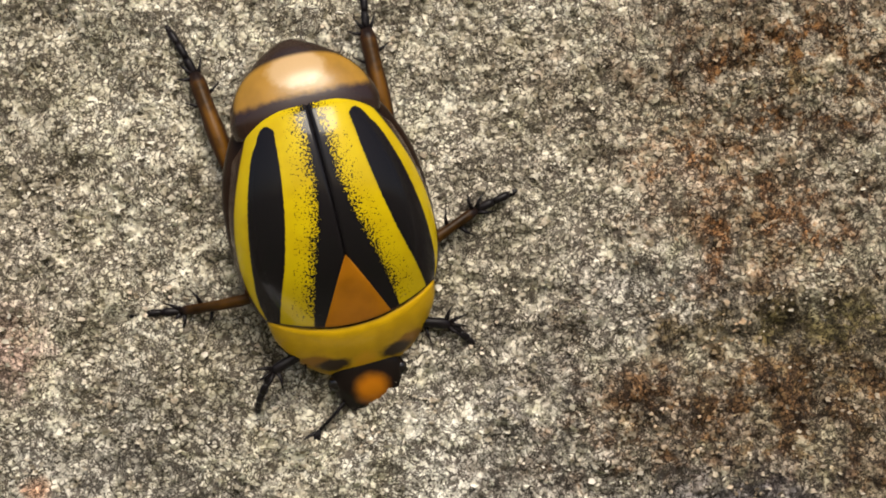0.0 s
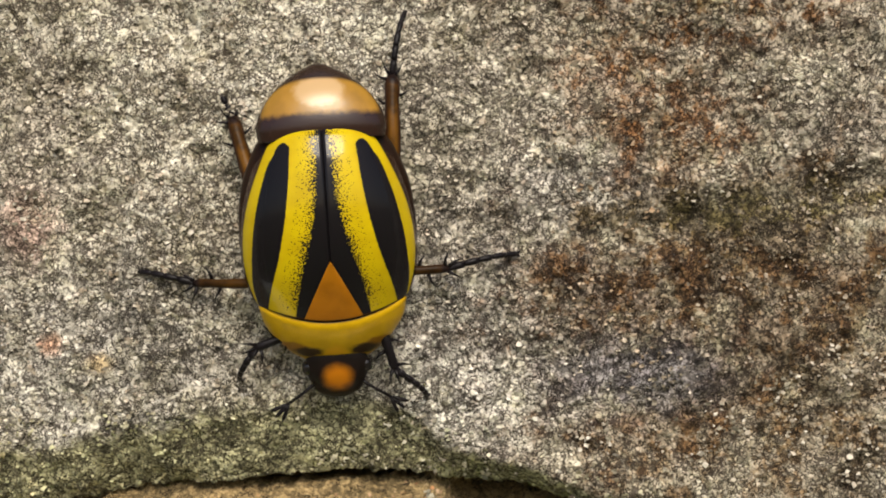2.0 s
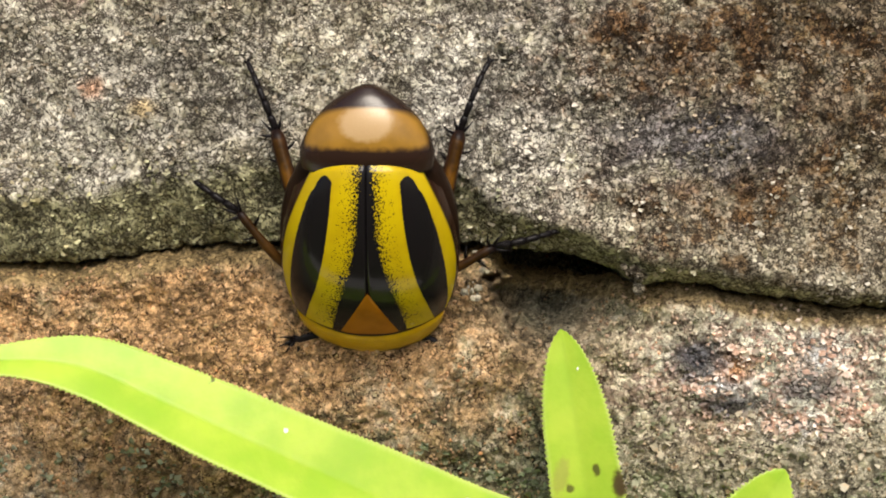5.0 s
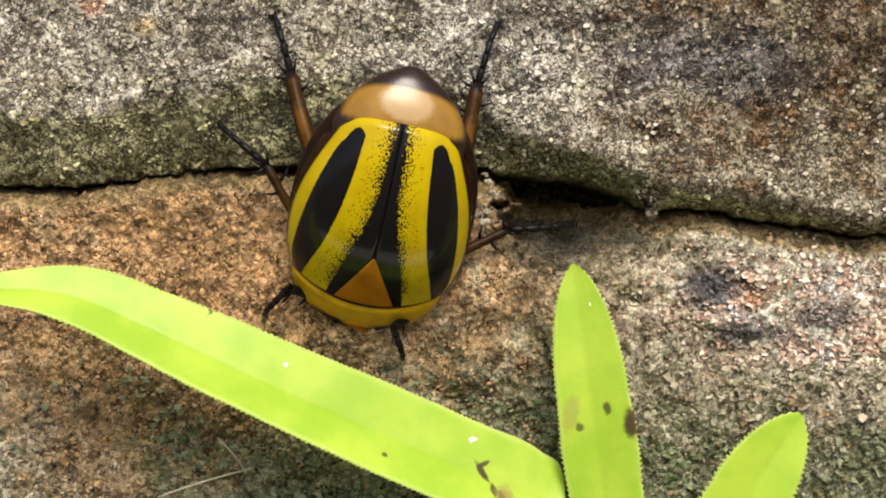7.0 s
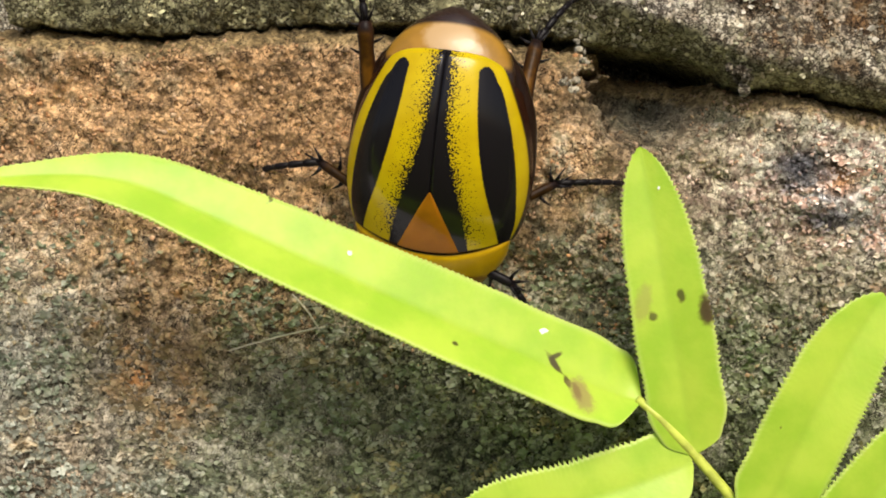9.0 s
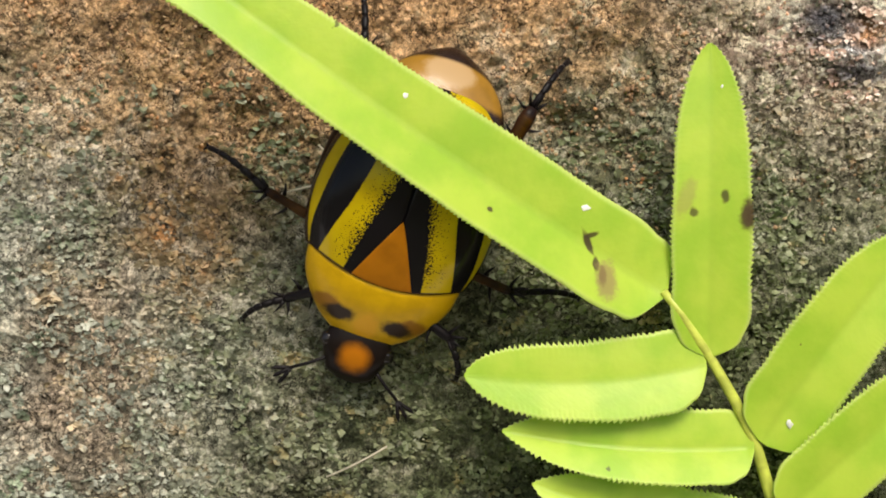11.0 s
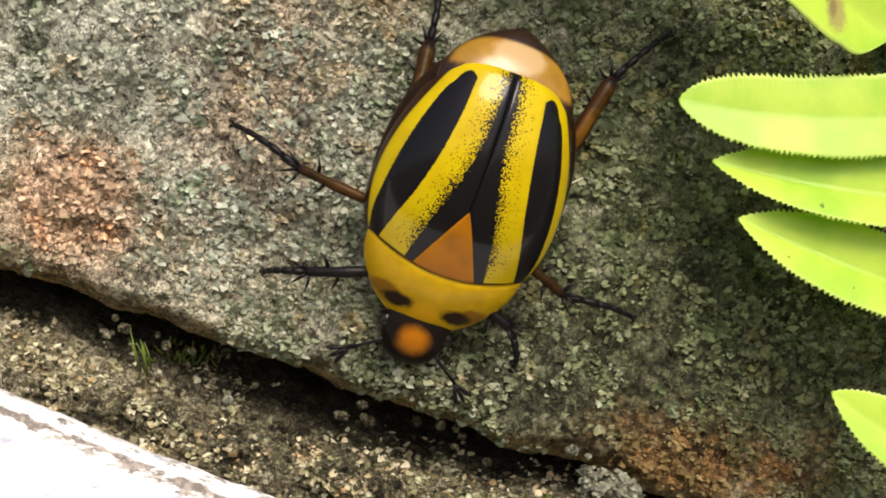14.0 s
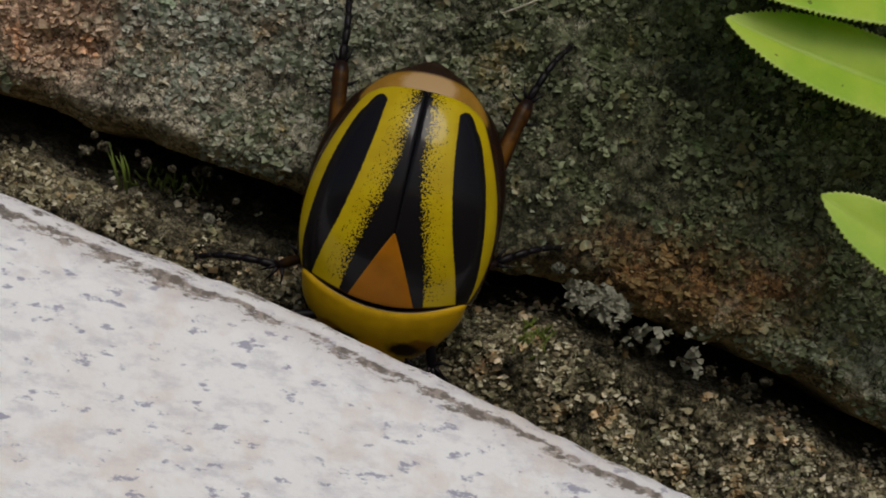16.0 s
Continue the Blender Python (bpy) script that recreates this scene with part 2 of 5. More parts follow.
def ledge_material():
    n = Nodes("white_painted_cement")
    wear_and_shade = n.attribute("wear_and_shade")
    broad = n.noise(0.16, 4.0, 0.6, stretch=(1.0, 1.0, 0.5))
    color = n.mix(n.step(broad, 0.50, 0.72), (0.95, 0.95, 0.96), (0.91, 0.88, 0.86))
    streak = n.noise(0.9, 6.0, 0.70, stretch=(0.6, 1.0, 1.3), offset=(5, 2, 2))
    color = n.mix(n.math("MULTIPLY", n.step(streak, 0.45, 0.70), 0.5), color, (0.55, 0.53, 0.60))
    warm = n.noise(0.35, 4.0, 0.6, offset=(8, 8, 1))
    color = n.mix(n.math("MULTIPLY", n.step(warm, 0.5, 0.66), 0.5), color, (0.80, 0.70, 0.64))
    dots = n.noise(1.3, 4.0, 0.62, offset=(2, 7, 5), stretch=(0.7, 1.0, 1.5))
    color = n.mix(n.math("MULTIPLY", n.step(dots, 0.585, 0.67), 0.8), color, (0.30, 0.30, 0.42))
    # grey-pink fade paints in the shading of the rounded edge
    color = n.mix(n.math("MULTIPLY", wear_and_shade, 0.6), color, (0.52, 0.46, 0.45))
    # flaked paint along the same edge
    flaky = n.math("ADD", n.noise(1.5, 6.0, 0.75, stretch=(0.45, 1, 1.3)), n.math("MULTIPLY", n.math("SUBTRACT", wear_and_shade, 0.5), 0.55))
    color = n.mix(n.math("MULTIPLY", n.step(flaky, 0.53, 0.62), 0.9), color, n.mix(n.step(n.noise(2.4, 3.0), 0.45, 0.6), (0.12, 0.095, 0.07), (0.34, 0.28, 0.24)))
    return n.finish(color, 0.6, n.bump(n.noise(1.4, 6.0, 0.7), 0.0004, 0.7))


def elytron_material():
    """Yellow and black bands by the distance to their borders, speckled where they meet."""
    n = Nodes("striped_elytron")
    ink, speckle, rim = n.attribute("ink"), n.attribute("speckle"), n.attribute("rim")
    fine = n.math("SUBTRACT", n.noise(9.5, 2.0, 0.6), 0.5)
    border = n.math("ADD", ink, n.math("MULTIPLY", fine, n.math("ADD", 0.10, n.math("MULTIPLY", speckle, 0.5))))
    near = n.math("MULTIPLY", speckle, n.step(ink, -0.95, 0.0))
    dots = n.step(n.math("ADD", n.noise(11.5, 1.0, 0.5, offset=(2, 5, 1)), n.math("MULTIPLY", near, 0.20)), 0.66, 0.70)
    border = n.math("MAXIMUM", border, n.math("SUBTRACT", n.math("MULTIPLY", n.math("MULTIPLY", dots, n.step(speckle, 0.15, 0.3)), 0.2), 0.1))
    yellow = n.mix(n.step(n.noise(0.6, 3.0), 0.35, 0.7), (0.50, 0.37, 0.004), (0.43, 0.305, 0.004))
    color = n.mix(n.step(border, -0.025, 0.025), yellow, (0.007, 0.006, 0.007))
    color = n.mix(n.step(rim, -0.04, 0.06), color, (0.024, 0.008, 0.004))
    return n.finish(color, n.math("ADD", 0.16, n.math("MULTIPLY", n.noise(1.2, 3.0), 0.16)), n.bump(n.noise(11.0, 2.0), 0.00002, 0.25),
                    Specular_IOR_Level=0.08, Coat_Weight=0.22, Coat_Roughness=0.08)


def shell_material(name, color, dark, marks, rough=0.24, spread=0.7, gloss=0.28, soft=0.34):
    """Plain shell with marks of another colour at places of the body, mirrored."""
    n = Nodes(name)
    base = n.mix(n.step(n.noise(0.9, 3.0), 0.3, 0.7), color, tuple(0.8 * c for c in color))
    place = n.node("ShaderNodeSeparateXYZ")
    n.put(place.inputs[0], n.mm)
    across = n.math("ABSOLUTE", place.outputs[0])
    shake = n.math("MULTIPLY", n.math("SUBTRACT", n.noise(2.6, 3.0), 0.5), spread)
    for (x, y), (w, d), tint in marks:
        dx = n.math("DIVIDE", n.math("SUBTRACT", across, x), w)
        dy = n.math("DIVIDE", n.math("SUBTRACT", place.outputs[1], y), d)
        far = n.math("SQRT", n.math("ADD", n.math("MULTIPLY", dx, dx), n.math("MULTIPLY", dy, dy)))
        base = n.mix(n.step(n.math("ADD", far, shake), 0.96 + soft, 0.96 - soft), base, tint)
    rim = n.attribute("rim")
    base = n.mix(n.step(rim, -0.05, 0.10), base, dark)
    return n.finish(base, rough, n.bump(n.noise(8.0, 3.0), 0.00002, 0.4), Specular_IOR_Level=gloss, Coat_Weight=0.06, Coat_Roughness=0.1)


def plain_material(name, color, rough=0.35, vary=0.35, scale=1.2, **inputs):
    n = Nodes(name)
    tint = n.mix(n.step(n.noise(scale, 4.0), 0.3, 0.7), color, tuple((1 - vary) * c for c in color))
    return n.finish(tint, rough, n.bump(n.noise(scale * 6, 3.0), 0.00003, 0.4), **inputs)


ELYTRON = elytron_material()
BLACK, BROWN = (0.010, 0.008, 0.009), (0.018, 0.008, 0.005)
PRONOTUM = shell_material("yellow_pronotum", (0.52, 0.31, 0.005), BROWN, [
    ((2.25, 6.65), (0.75, 0.36), (0.24, 0.11, 0.008)), ((1.5, 7.0), (0.80, 0.38), (0.020, 0.010, 0.005)), ((0.0, 7.3), (0.6, 0.7), (0.56, 0.29, 0.008))], 0.32, gloss=0.14)
SCUTELLUM = shell_material("orange_scutellum", (0.37, 0.135, 0.006), BROWN, [], gloss=0.1)
PYGIDIUM = shell_material("tan_pygidium", (0.31, 0.16, 0.02), BROWN, [
    # pale middle is partly a highlight painted into the shell's colour
    ((0.0, -6.7), (1.3, 0.8), (0.43, 0.28, 0.13)), ((0.0, -4.75), (6.0, 0.85), (0.022, 0.009, 0.006))], 0.27, 0.35, 0.4, 0.2)
HEAD = shell_material("black_and_orange_head", (0.009, 0.006, 0.005), BLACK, [((0.0, 8.95), (0.72, 0.66), (0.36, 0.12, 0.005))], 0.35, 0.35, 0.08, 0.5)
UNDERSIDE = plain_material("dark_brown_shell", (0.017, 0.0075, 0.004), 0.35, Specular_IOR_Level=0.12)
EYE = plain_material("black_eye", (0.008, 0.006, 0.006), 0.15)
def shin_material(name, amber):
    """Amber along the shin, black at the knee."""
    n = Nodes(name)
    place = n.node("ShaderNodeSeparateXYZ")
    n.put(place.inputs[0], n.mm)
    color = n.mix(n.step(n.noise(0.9, 3.0), 0.35, 0.7), amber, tuple(0.25 * c for c in amber))
    knee = n.math("ADD", place.outputs[1], n.math("MULTIPLY", n.noise(2.0, 2.0), 0.5))
    color = n.mix(n.step(knee, 1.0, 0.55), color, (0.012, 0.007, 0.006))
    side = n.math("ABSOLUTE", place.outputs[0])
    color = n.mix(n.step(side, 0.12, 0.36), color, (0.030, 0.012, 0.005))
    return n.finish(color, 0.38, n.bump(n.noise(7.0, 3.0), 0.00003, 0.4), Specular_IOR_Level=0.1)


SHIN = shin_material("amber_brown_shin", (0.115, 0.048, 0.004))
DARK_SHIN = shin_material("dark_brown_shin", (0.055, 0.024, 0.004))
CLAW = plain_material("black_claw", (0.008, 0.006, 0.007), 0.4, Specular_IOR_Level=0.15)
DRY = plain_material("dry_plant_bits", (0.55, 0.50, 0.38), 0.8)
FLUFF = plain_material("pale_plant_fluff", (0.62, 0.56, 0.43), 0.85, 0.5, 2.5)
PALE_LICHEN = plain_material("pale_grey_lichen", (0.30, 0.295, 0.22), 0.9, 0.45, 2.0)
BLADE_GREEN = plain_material("grass_green", (0.16, 0.22, 0.03), 0.6)


def leaf_material(name, marks=()):
    """A fern leaflet; marks: scars at a length along the leaf and a place across it, with their sizes."""
    n = Nodes(name)
    rib, edge = n.attribute("rib"), n.attribute("rim")
    color = n.mix(n.step(n.noise(0.35, 4.0), 0.35, 0.68), (0.60, 0.78, 0.085), (0.42, 0.67, 0.05))
    veins = n.noise(2.2, 2.0, 0.5, vector=n.attribute_vector("along"), stretch=(1.6, 0.3, 1.0))
    color = n.mix(n.math("MULTIPLY", n.step(veins, 0.45, 0.7), 0.06), color, (0.54, 0.72, 0.10))
    color = n.mix(n.math("MULTIPLY", n.step(rib, 0.15, 1.0), 0.14), color, (0.27, 0.46, 0.035))
    color = n.mix(n.math("MULTIPLY", n.step(edge, 0.45, 1.0), 0.75), color, (0.76, 0.86, 0.27))
    specks = n.noise(1.1, 2.0, 0.5, offset=(3, 3, 9))
    color = n.mix(n.math("MULTIPLY", n.step(specks, 0.745, 0.77), 0.8), color, (0.05, 0.035, 0.02))
    spot = n.node("ShaderNodeSeparateXYZ")
    n.put(spot.inputs[0], n.attribute_vector("leaf"))
    shake = n.math("MULTIPLY", n.math("SUBTRACT", n.noise(2.2, 4.0, 0.65), 0.5), 1.5)
    for a, b, turn, (w, d), tint, amount in marks:
        da, db = n.math("SUBTRACT", spot.outputs[0], a), n.math("SUBTRACT", spot.outputs[1], b)
        c, e = math.cos(radians(turn)), math.sin(radians(turn))
        u = n.math("DIVIDE", n.math("ADD", n.math("MULTIPLY", da, c), n.math("MULTIPLY", db, e)), w)
        v = n.math("DIVIDE", n.math("SUBTRACT", n.math("MULTIPLY", db, c), n.math("MULTIPLY", da, e)), d)
        far = n.math("SQRT", n.math("ADD", n.math("MULTIPLY", u, u), n.math("MULTIPLY", v, v)))
        color = n.mix(n.math("MULTIPLY", n.step(n.math("ADD", far, shake), 1.35, 0.6), amount), color, tint)
    normal = n.bump(n.math("ADD", n.math("MULTIPLY", veins, 0.2), n.noise(0.8, 3.0, 0.6)), 0.00012, 0.35)
    n.finish(color, 0.42, normal)
    through_light = n.node("ShaderNodeBsdfTranslucent")
    n.put(through_light.inputs["Color"], n.mix(0.5, color, (0.55, 0.75, 0.04)))
    both = n.node("ShaderNodeMixShader")
    both.inputs[0].default_value = 0.42
    n.tree.links.new(n.bsdf.outputs[0], both.inputs[1])
    n.tree.links.new(through_light.outputs[0], both.inputs[2])
    n.tree.links.new(both.outputs[0], n.out.inputs[0])
    return n.mat


def attribute_vector(self, name):
    n = self.node("ShaderNodeAttribute")
    n.attribute_name = name
    return n.outputs["Vector"]


Nodes.attribute_vector = attribute_vector
SCAR_BROWN, SMUDGE = (0.07, 0.030, 0.022), (0.42, 0.30, 0.13)
LEAF = leaf_material("lime_green_leaflet")
LONG_LEAF = leaf_material("scarred_lime_leaflet", [
    (4.55, 0.12, 35, (0.66, 0.15), SCAR_BROWN, 0.95), (4.65, 0.55, -50, (0.34, 0.12), SCAR_BROWN, 0.9), (3.75, -0.55, 60, (0.42, 0.16), SCAR_BROWN, 0.9),
    (2.9, -1.0, 60, (1.0, 0.55), SMUDGE, 0.8), (3.2, -0.9, 60, (0.5, 0.2), (0.24, 0.13, 0.07), 0.7), (9.5, -1.2, 0, (0.14, 0.12), SCAR_BROWN, 0.9)])
SPOTTED_LEAF = leaf_material("spotted_lime_leaflet", [
    (6.75, 1.72, 8, (0.72, 0.40), (0.09, 0.035, 0.03), 0.95), (7.65, 0.62, 0, (0.28, 0.20), SCAR_BROWN, 0.85), (6.9, -0.85, 0, (0.22, 0.20), SCAR_BROWN, 0.8), (7.6, -1.2, 20, (0.9, 0.35), SMUDGE, 0.45)])
RACHIS = plain_material("yellow_green_stalk", (0.56, 0.63, 0.09), 0.45)
DROPLET = plain_material("white_lime_speck", (0.78, 0.80, 0.70), 0.4)


# ---- geometry helpers ----
def table(x, *points):
    """A smooth curve through the points, read at x."""
    px, py = np.array(points, float).T
    x = np.clip(np.asarray(x, float), px[0], px[-1])
    slope = np.gradient(py, px)
    i = np.clip(np.searchsorted(px, x) - 1, 0, len(px) - 2)
    h = px[i + 1] - px[i]
    s = (x - px[i]) / h
    return ((2 * s**3 - 3 * s**2 + 1) * py[i] + (s**3 - 2 * s**2 + s) * h * slope[i]
            + (3 * s**2 - 2 * s**3) * py[i + 1] + (s**3 - s**2) * h * slope[i + 1])


def smooth(x, low, high):
    s = np.clip((np.asarray(x, float) - low) / (high - low), 0, 1)
    return s * s * (3 - 2 * s)


GRID = np.random.RandomState(5).rand(256, 256, 3)


def lattice(x, y, seed=0):
    """Value noise, 0 to 1, one wave a unit."""
    x, y = np.asarray(x, float) + 17.3 * seed + 500, np.asarray(y, float) + 5.7 * seed + 500
    i, j = np.floor(x).astype(int), np.floor(y).astype(int)
    u, v = x - i, y - j
    u, v = u * u * (3 - 2 * u), v * v * (3 - 2 * v)
    g = GRID[..., 0]
    a, b = g[i % 256, j % 256], g[(i + 1) % 256, j % 256]
    c, d = g[i % 256, (j + 1) % 256], g[(i + 1) % 256, (j + 1) % 256]
    return (a * (1 - u) + b * u) * (1 - v) + (c * (1 - u) + d * u) * v


def rough(x, y, octaves, seed=0, fade=0.55):
    """Several octaves of noise about 0."""
    total, size, scale = 0, 1.0, 1.0
    for k in range(octaves):
        total = total + size * (lattice(x * scale, y * scale, seed + k) - 0.5)
        size, scale = size * fade, scale * 2.03
    return total


def grains(x, y, size, seed=0):
    """Rounded grains: high in the middle, low in the joints; and each grain's own height."""
    x, y = np.asarray(x, float) / size + 300 + seed, np.asarray(y, float) / size + 300
    i, j = np.floor(x).astype(int), np.floor(y).astype(int)
    best = np.full(x.shape, 9.0)
    second, own = best.copy(), np.zeros(x.shape)
    for a in (-1, 0, 1):
        for b in (-1, 0, 1):
            r = GRID[(i + a) % 256, (j + b) % 256]
            far = np.hypot(i + a + r[..., 0] - x, j + b + r[..., 1] - y)
            closer = far < best
            second = np.where(closer, best, np.minimum(second, far))
            own = np.where(closer, r[..., 2], own)
            best = np.where(closer, far, best)
    return np.clip((second - best) * 2.2, 0, 1) ** 0.5, own


def mesh_from(name, verts, faces, material, attributes=None, flat=False):
    """A mesh from millimetres."""
    me = bpy.data.meshes.new(name)
    verts = np.asarray(verts, float) * MM
    if isinstance(faces, np.ndarray):
        me.vertices.add(len(verts))
        me.vertices.foreach_set("co", verts.ravel())
        me.loops.add(faces.size)
        me.loops.foreach_set("vertex_index", faces.ravel().astype(np.int32))
        me.polygons.add(len(faces))
        me.polygons.foreach_set("loop_start", np.arange(0, faces.size, faces.shape[1], dtype=np.int32))
        me.update(calc_edges=True)
    else:
        me.from_pydata(verts.tolist(), [], [tuple(int(i) for i in f) for f in faces])
    me.materials.append(material)
    for key, values in (attributes or {}).items():
        values = np.asarray(values, np.float32)
        if values.ndim == 2:
            me.attributes.new(key, "FLOAT_VECTOR", "POINT").data.foreach_set("vector", values.ravel())
        else:
            me.attributes.new(key, "FLOAT", "POINT").data.foreach_set("value", values)
    me.polygons.foreach_set("use_smooth", [not flat] * len(me.polygons))
    me.update()
    return me


def part(name, me, parent=None, label=""):
    ob = new(name, me)
    ob.parent = parent
    return tagged(ob, label) if label else ob


def grid_faces(rows, columns, close=False):
    a = np.arange(rows - 1)[:, None] * columns
    b = np.arange(columns if close else columns - 1)[None]
    c = (b + 1) % columns
    return np.stack([a + b, a + c, a + columns + c, a + columns + b], -1).reshape(-1, 4)


def joined(pieces):
    """Vertices and faces of several pieces as one."""
    verts, faces, count = [], [], 0
    for v, f in pieces:
        verts.append(np.asarray(v, float))
        faces += [[i + count for i in face] for face in f]
        count += len(v)
    return np.concatenate(verts), faces


def tube(points, radii, sides=10):
    """A tube along points, closed at both ends."""
    points, radii = np.asarray(points, float), np.asarray(radii, float)
    ahead = np.gradient(points, axis=0)
    ahead /= np.linalg.norm(ahead, axis=1)[:, None] + 1e-9
    helper = np.array([0.13, 0.21, 0.97]) if abs(ahead[0][2]) < 0.9 else np.array([0.97, 0.13, 0.2])
    across = np.cross(ahead, helper)
    across /= np.linalg.norm(across, axis=1)[:, None]
    up = np.cross(across, ahead)
    turn = np.linspace(0, 2 * np.pi, sides, endpoint=False)
    rings = points[:, None] + radii[:, None, None] * (np.cos(turn)[None, :, None] * across[:, None] + np.sin(turn)[None, :, None] * up[:, None])
    verts = np.concatenate([rings.reshape(-1, 3), points[:1], points[-1:]])
    n = len(points) * sides
    faces = grid_faces(len(points), sides, True).tolist()
    for k in range(sides):
        faces.append([n, (k + 1) % sides, k])
        faces.append([n + 1, n - sides + k, n - sides + (k + 1) % sides])
    return verts, faces


def loft(stations, sides=48, power=2.4, bow=0.0):
    """A closed body through stations of y, half width, top and bottom; bow: how far the sides trail the middle, per mm squared."""
    y, w, top, low = np.asarray(stations, float).T
    fine = np.linspace(y[0], y[-1], 40)
    w, top, low = (table(fine, *zip(y, v)) for v in (w, top, low)) if y[0] < y[-1] else (w, top, low)
    turn = np.linspace(0, 2 * np.pi, sides, endpoint=False)
    c, s = np.cos(turn), np.sin(turn)
    px = np.sign(c) * np.abs(c) ** (2 / power)
    pz = np.sign(s) * np.abs(s) ** (2 / power)
    mid, half = (top + low) / 2, (top - low) / 2
    x = w[:, None] * px
    verts = np.stack([x, fine[:, None] - bow * x**2, mid[:, None] + half[:, None] * pz], -1)
    flat = verts.reshape(-1, 3)
    ends = np.array([[0, fine[0], mid[0]], [0, fine[-1], mid[-1]]])
    faces = grid_faces(len(fine), sides, True).tolist()
    n = len(flat)
    for k in range(sides):
        faces.append([n, (k + 1) % sides, k])
        faces.append([n + 1, n - sides + k, n - sides + (k + 1) % sides])
    return np.concatenate([flat, ends]), faces


# ---- the wall ----
def joint_line(x):
    """The height of the joint between the upper and the lower stone."""
    return table(x, (-60, -4.0), (-26, -4.4), (-20, -4.6), (-17.6, -4.6), (-14.5, -4.2), (-9, -4.0), (-4, -3.9), (2, -4.4), (5, -4.9),
                 (9.3, -6.0), (10.9, -6.9), (12.5, -6.9), (16, -7.5), (19, -8.1), (23, -8.7), (30, -9.6), (60, -12)) + 0.22 * rough(x * 0.9, x * 0, 4, 3) + 0.20 * rough(x * 2.4, x * 0 + 2, 3, 13, 0.7)


def brow_line(x):
    """The height at which the upper stone's face turns under."""
    return table(x, (-60, -0.8), (-24, -0.9), (-18, -0.8), (-11.5, 0.4), (-7, 0.9), (-3, 0.9), (1, 0.0), (3.5, -2.3), (7, -3.6), (10, -4.9), (16, -6.3),
                 (24, -8.0), (60, -11)) + 0.4 * rough(x * 0.35, x * 0 + 3, 4, 8)


def foot_line(x):
    """The height of the lower stone's bottom edge."""
    return table(x, (-60, -36), (-36, -40.1), (-32, -41.1), (-28, -42.1), (-24, -43.1), (-20.8, -43.8), (-15, -45.3), (-10, -46.6), (-6.9, -47.1),
                 (-2.7, -48.2), (1.5, -49.3), (5.8, -51.0), (9.2, -52.4), (14, -54), (30, -58), (60, -64)) + 0.5 * rough(x * 0.5, x * 0 + 9, 5, 4)


def relief(x, z, seed, coarse, grain, amount, lumps=1.1):
    """Hollows, ridges and grains of a stone's face."""
    bumps = coarse * rough(x / 7, z / 7, 5, seed, 0.5) + lumps * rough(x / 2.6, z / 2.4, 5, seed + 17, 0.58)
    bend, sway = 0.5 * rough(x * 1.6, z * 1.6, 3, seed + 40), 0.5 * rough(x * 1.6, z * 1.6, 3, seed + 60)
    g, own = grains(x + bend, z + sway, grain, seed)
    h, small = grains(x - sway, z + bend, grain * 0.52, seed + 11)
    crust = 0.35 + 0.65 * smooth(rough(x / 3, z / 3, 4, seed + 25), -0.25, 0.2)
    return bumps + crust * amount * (0.5 - 0.75 * g - 0.8 * own) + 0.5 * amount * (0.4 - 0.6 * h - 0.6 * small) + 0.12 * rough(x * 2.2, z * 2.2, 2, seed + 5)


def face_mesh(name, material, left, right, low, high, columns, rows, depth):
    """A stone's face between two lines. depth(x, z, share) gives y and how far it lies under; the ends turn back into the wall."""
    x = np.linspace(left, right, columns)
    s = np.linspace(0, 1, rows)
    bottom, top = low(x), high(x)
    X = np.repeat(x[None], rows, 0)
    Z = bottom + (top - bottom) * s[:, None]
    Y, under = depth(X, Z)
    deep = 14.0
    for first in (0, -1):
        edge = (X[first][None], Y[first][None], Z[first][None], under[first][None])
        inward = 0.6 if first == 0 else -0.6
        extra = (edge[0], np.full_like(edge[1], deep), edge[2] + inward, edge[3] * 0 + 1)
        stack = (lambda e, a: np.concatenate([e, a])) if first == 0 else (lambda e, a: np.concatenate([a, e]))
        X, Y, Z, under = stack(extra[0], X), stack(extra[1], Y), stack(extra[2], Z), stack(extra[3], under)
    n = len(X)
    verts = np.stack([X, Y, Z], -1).reshape(-1, 3)
    return mesh_from(name, verts, grid_faces(n, columns), material, {"under": under.ravel()})


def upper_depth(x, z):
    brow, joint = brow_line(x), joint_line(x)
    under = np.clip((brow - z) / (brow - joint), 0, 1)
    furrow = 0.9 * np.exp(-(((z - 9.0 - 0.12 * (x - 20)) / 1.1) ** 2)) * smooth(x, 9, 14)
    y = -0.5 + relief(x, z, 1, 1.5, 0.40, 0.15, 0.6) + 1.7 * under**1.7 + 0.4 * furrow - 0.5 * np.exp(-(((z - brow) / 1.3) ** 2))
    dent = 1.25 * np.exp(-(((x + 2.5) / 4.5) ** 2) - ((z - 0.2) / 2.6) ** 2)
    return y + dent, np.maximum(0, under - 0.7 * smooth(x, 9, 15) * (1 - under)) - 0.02


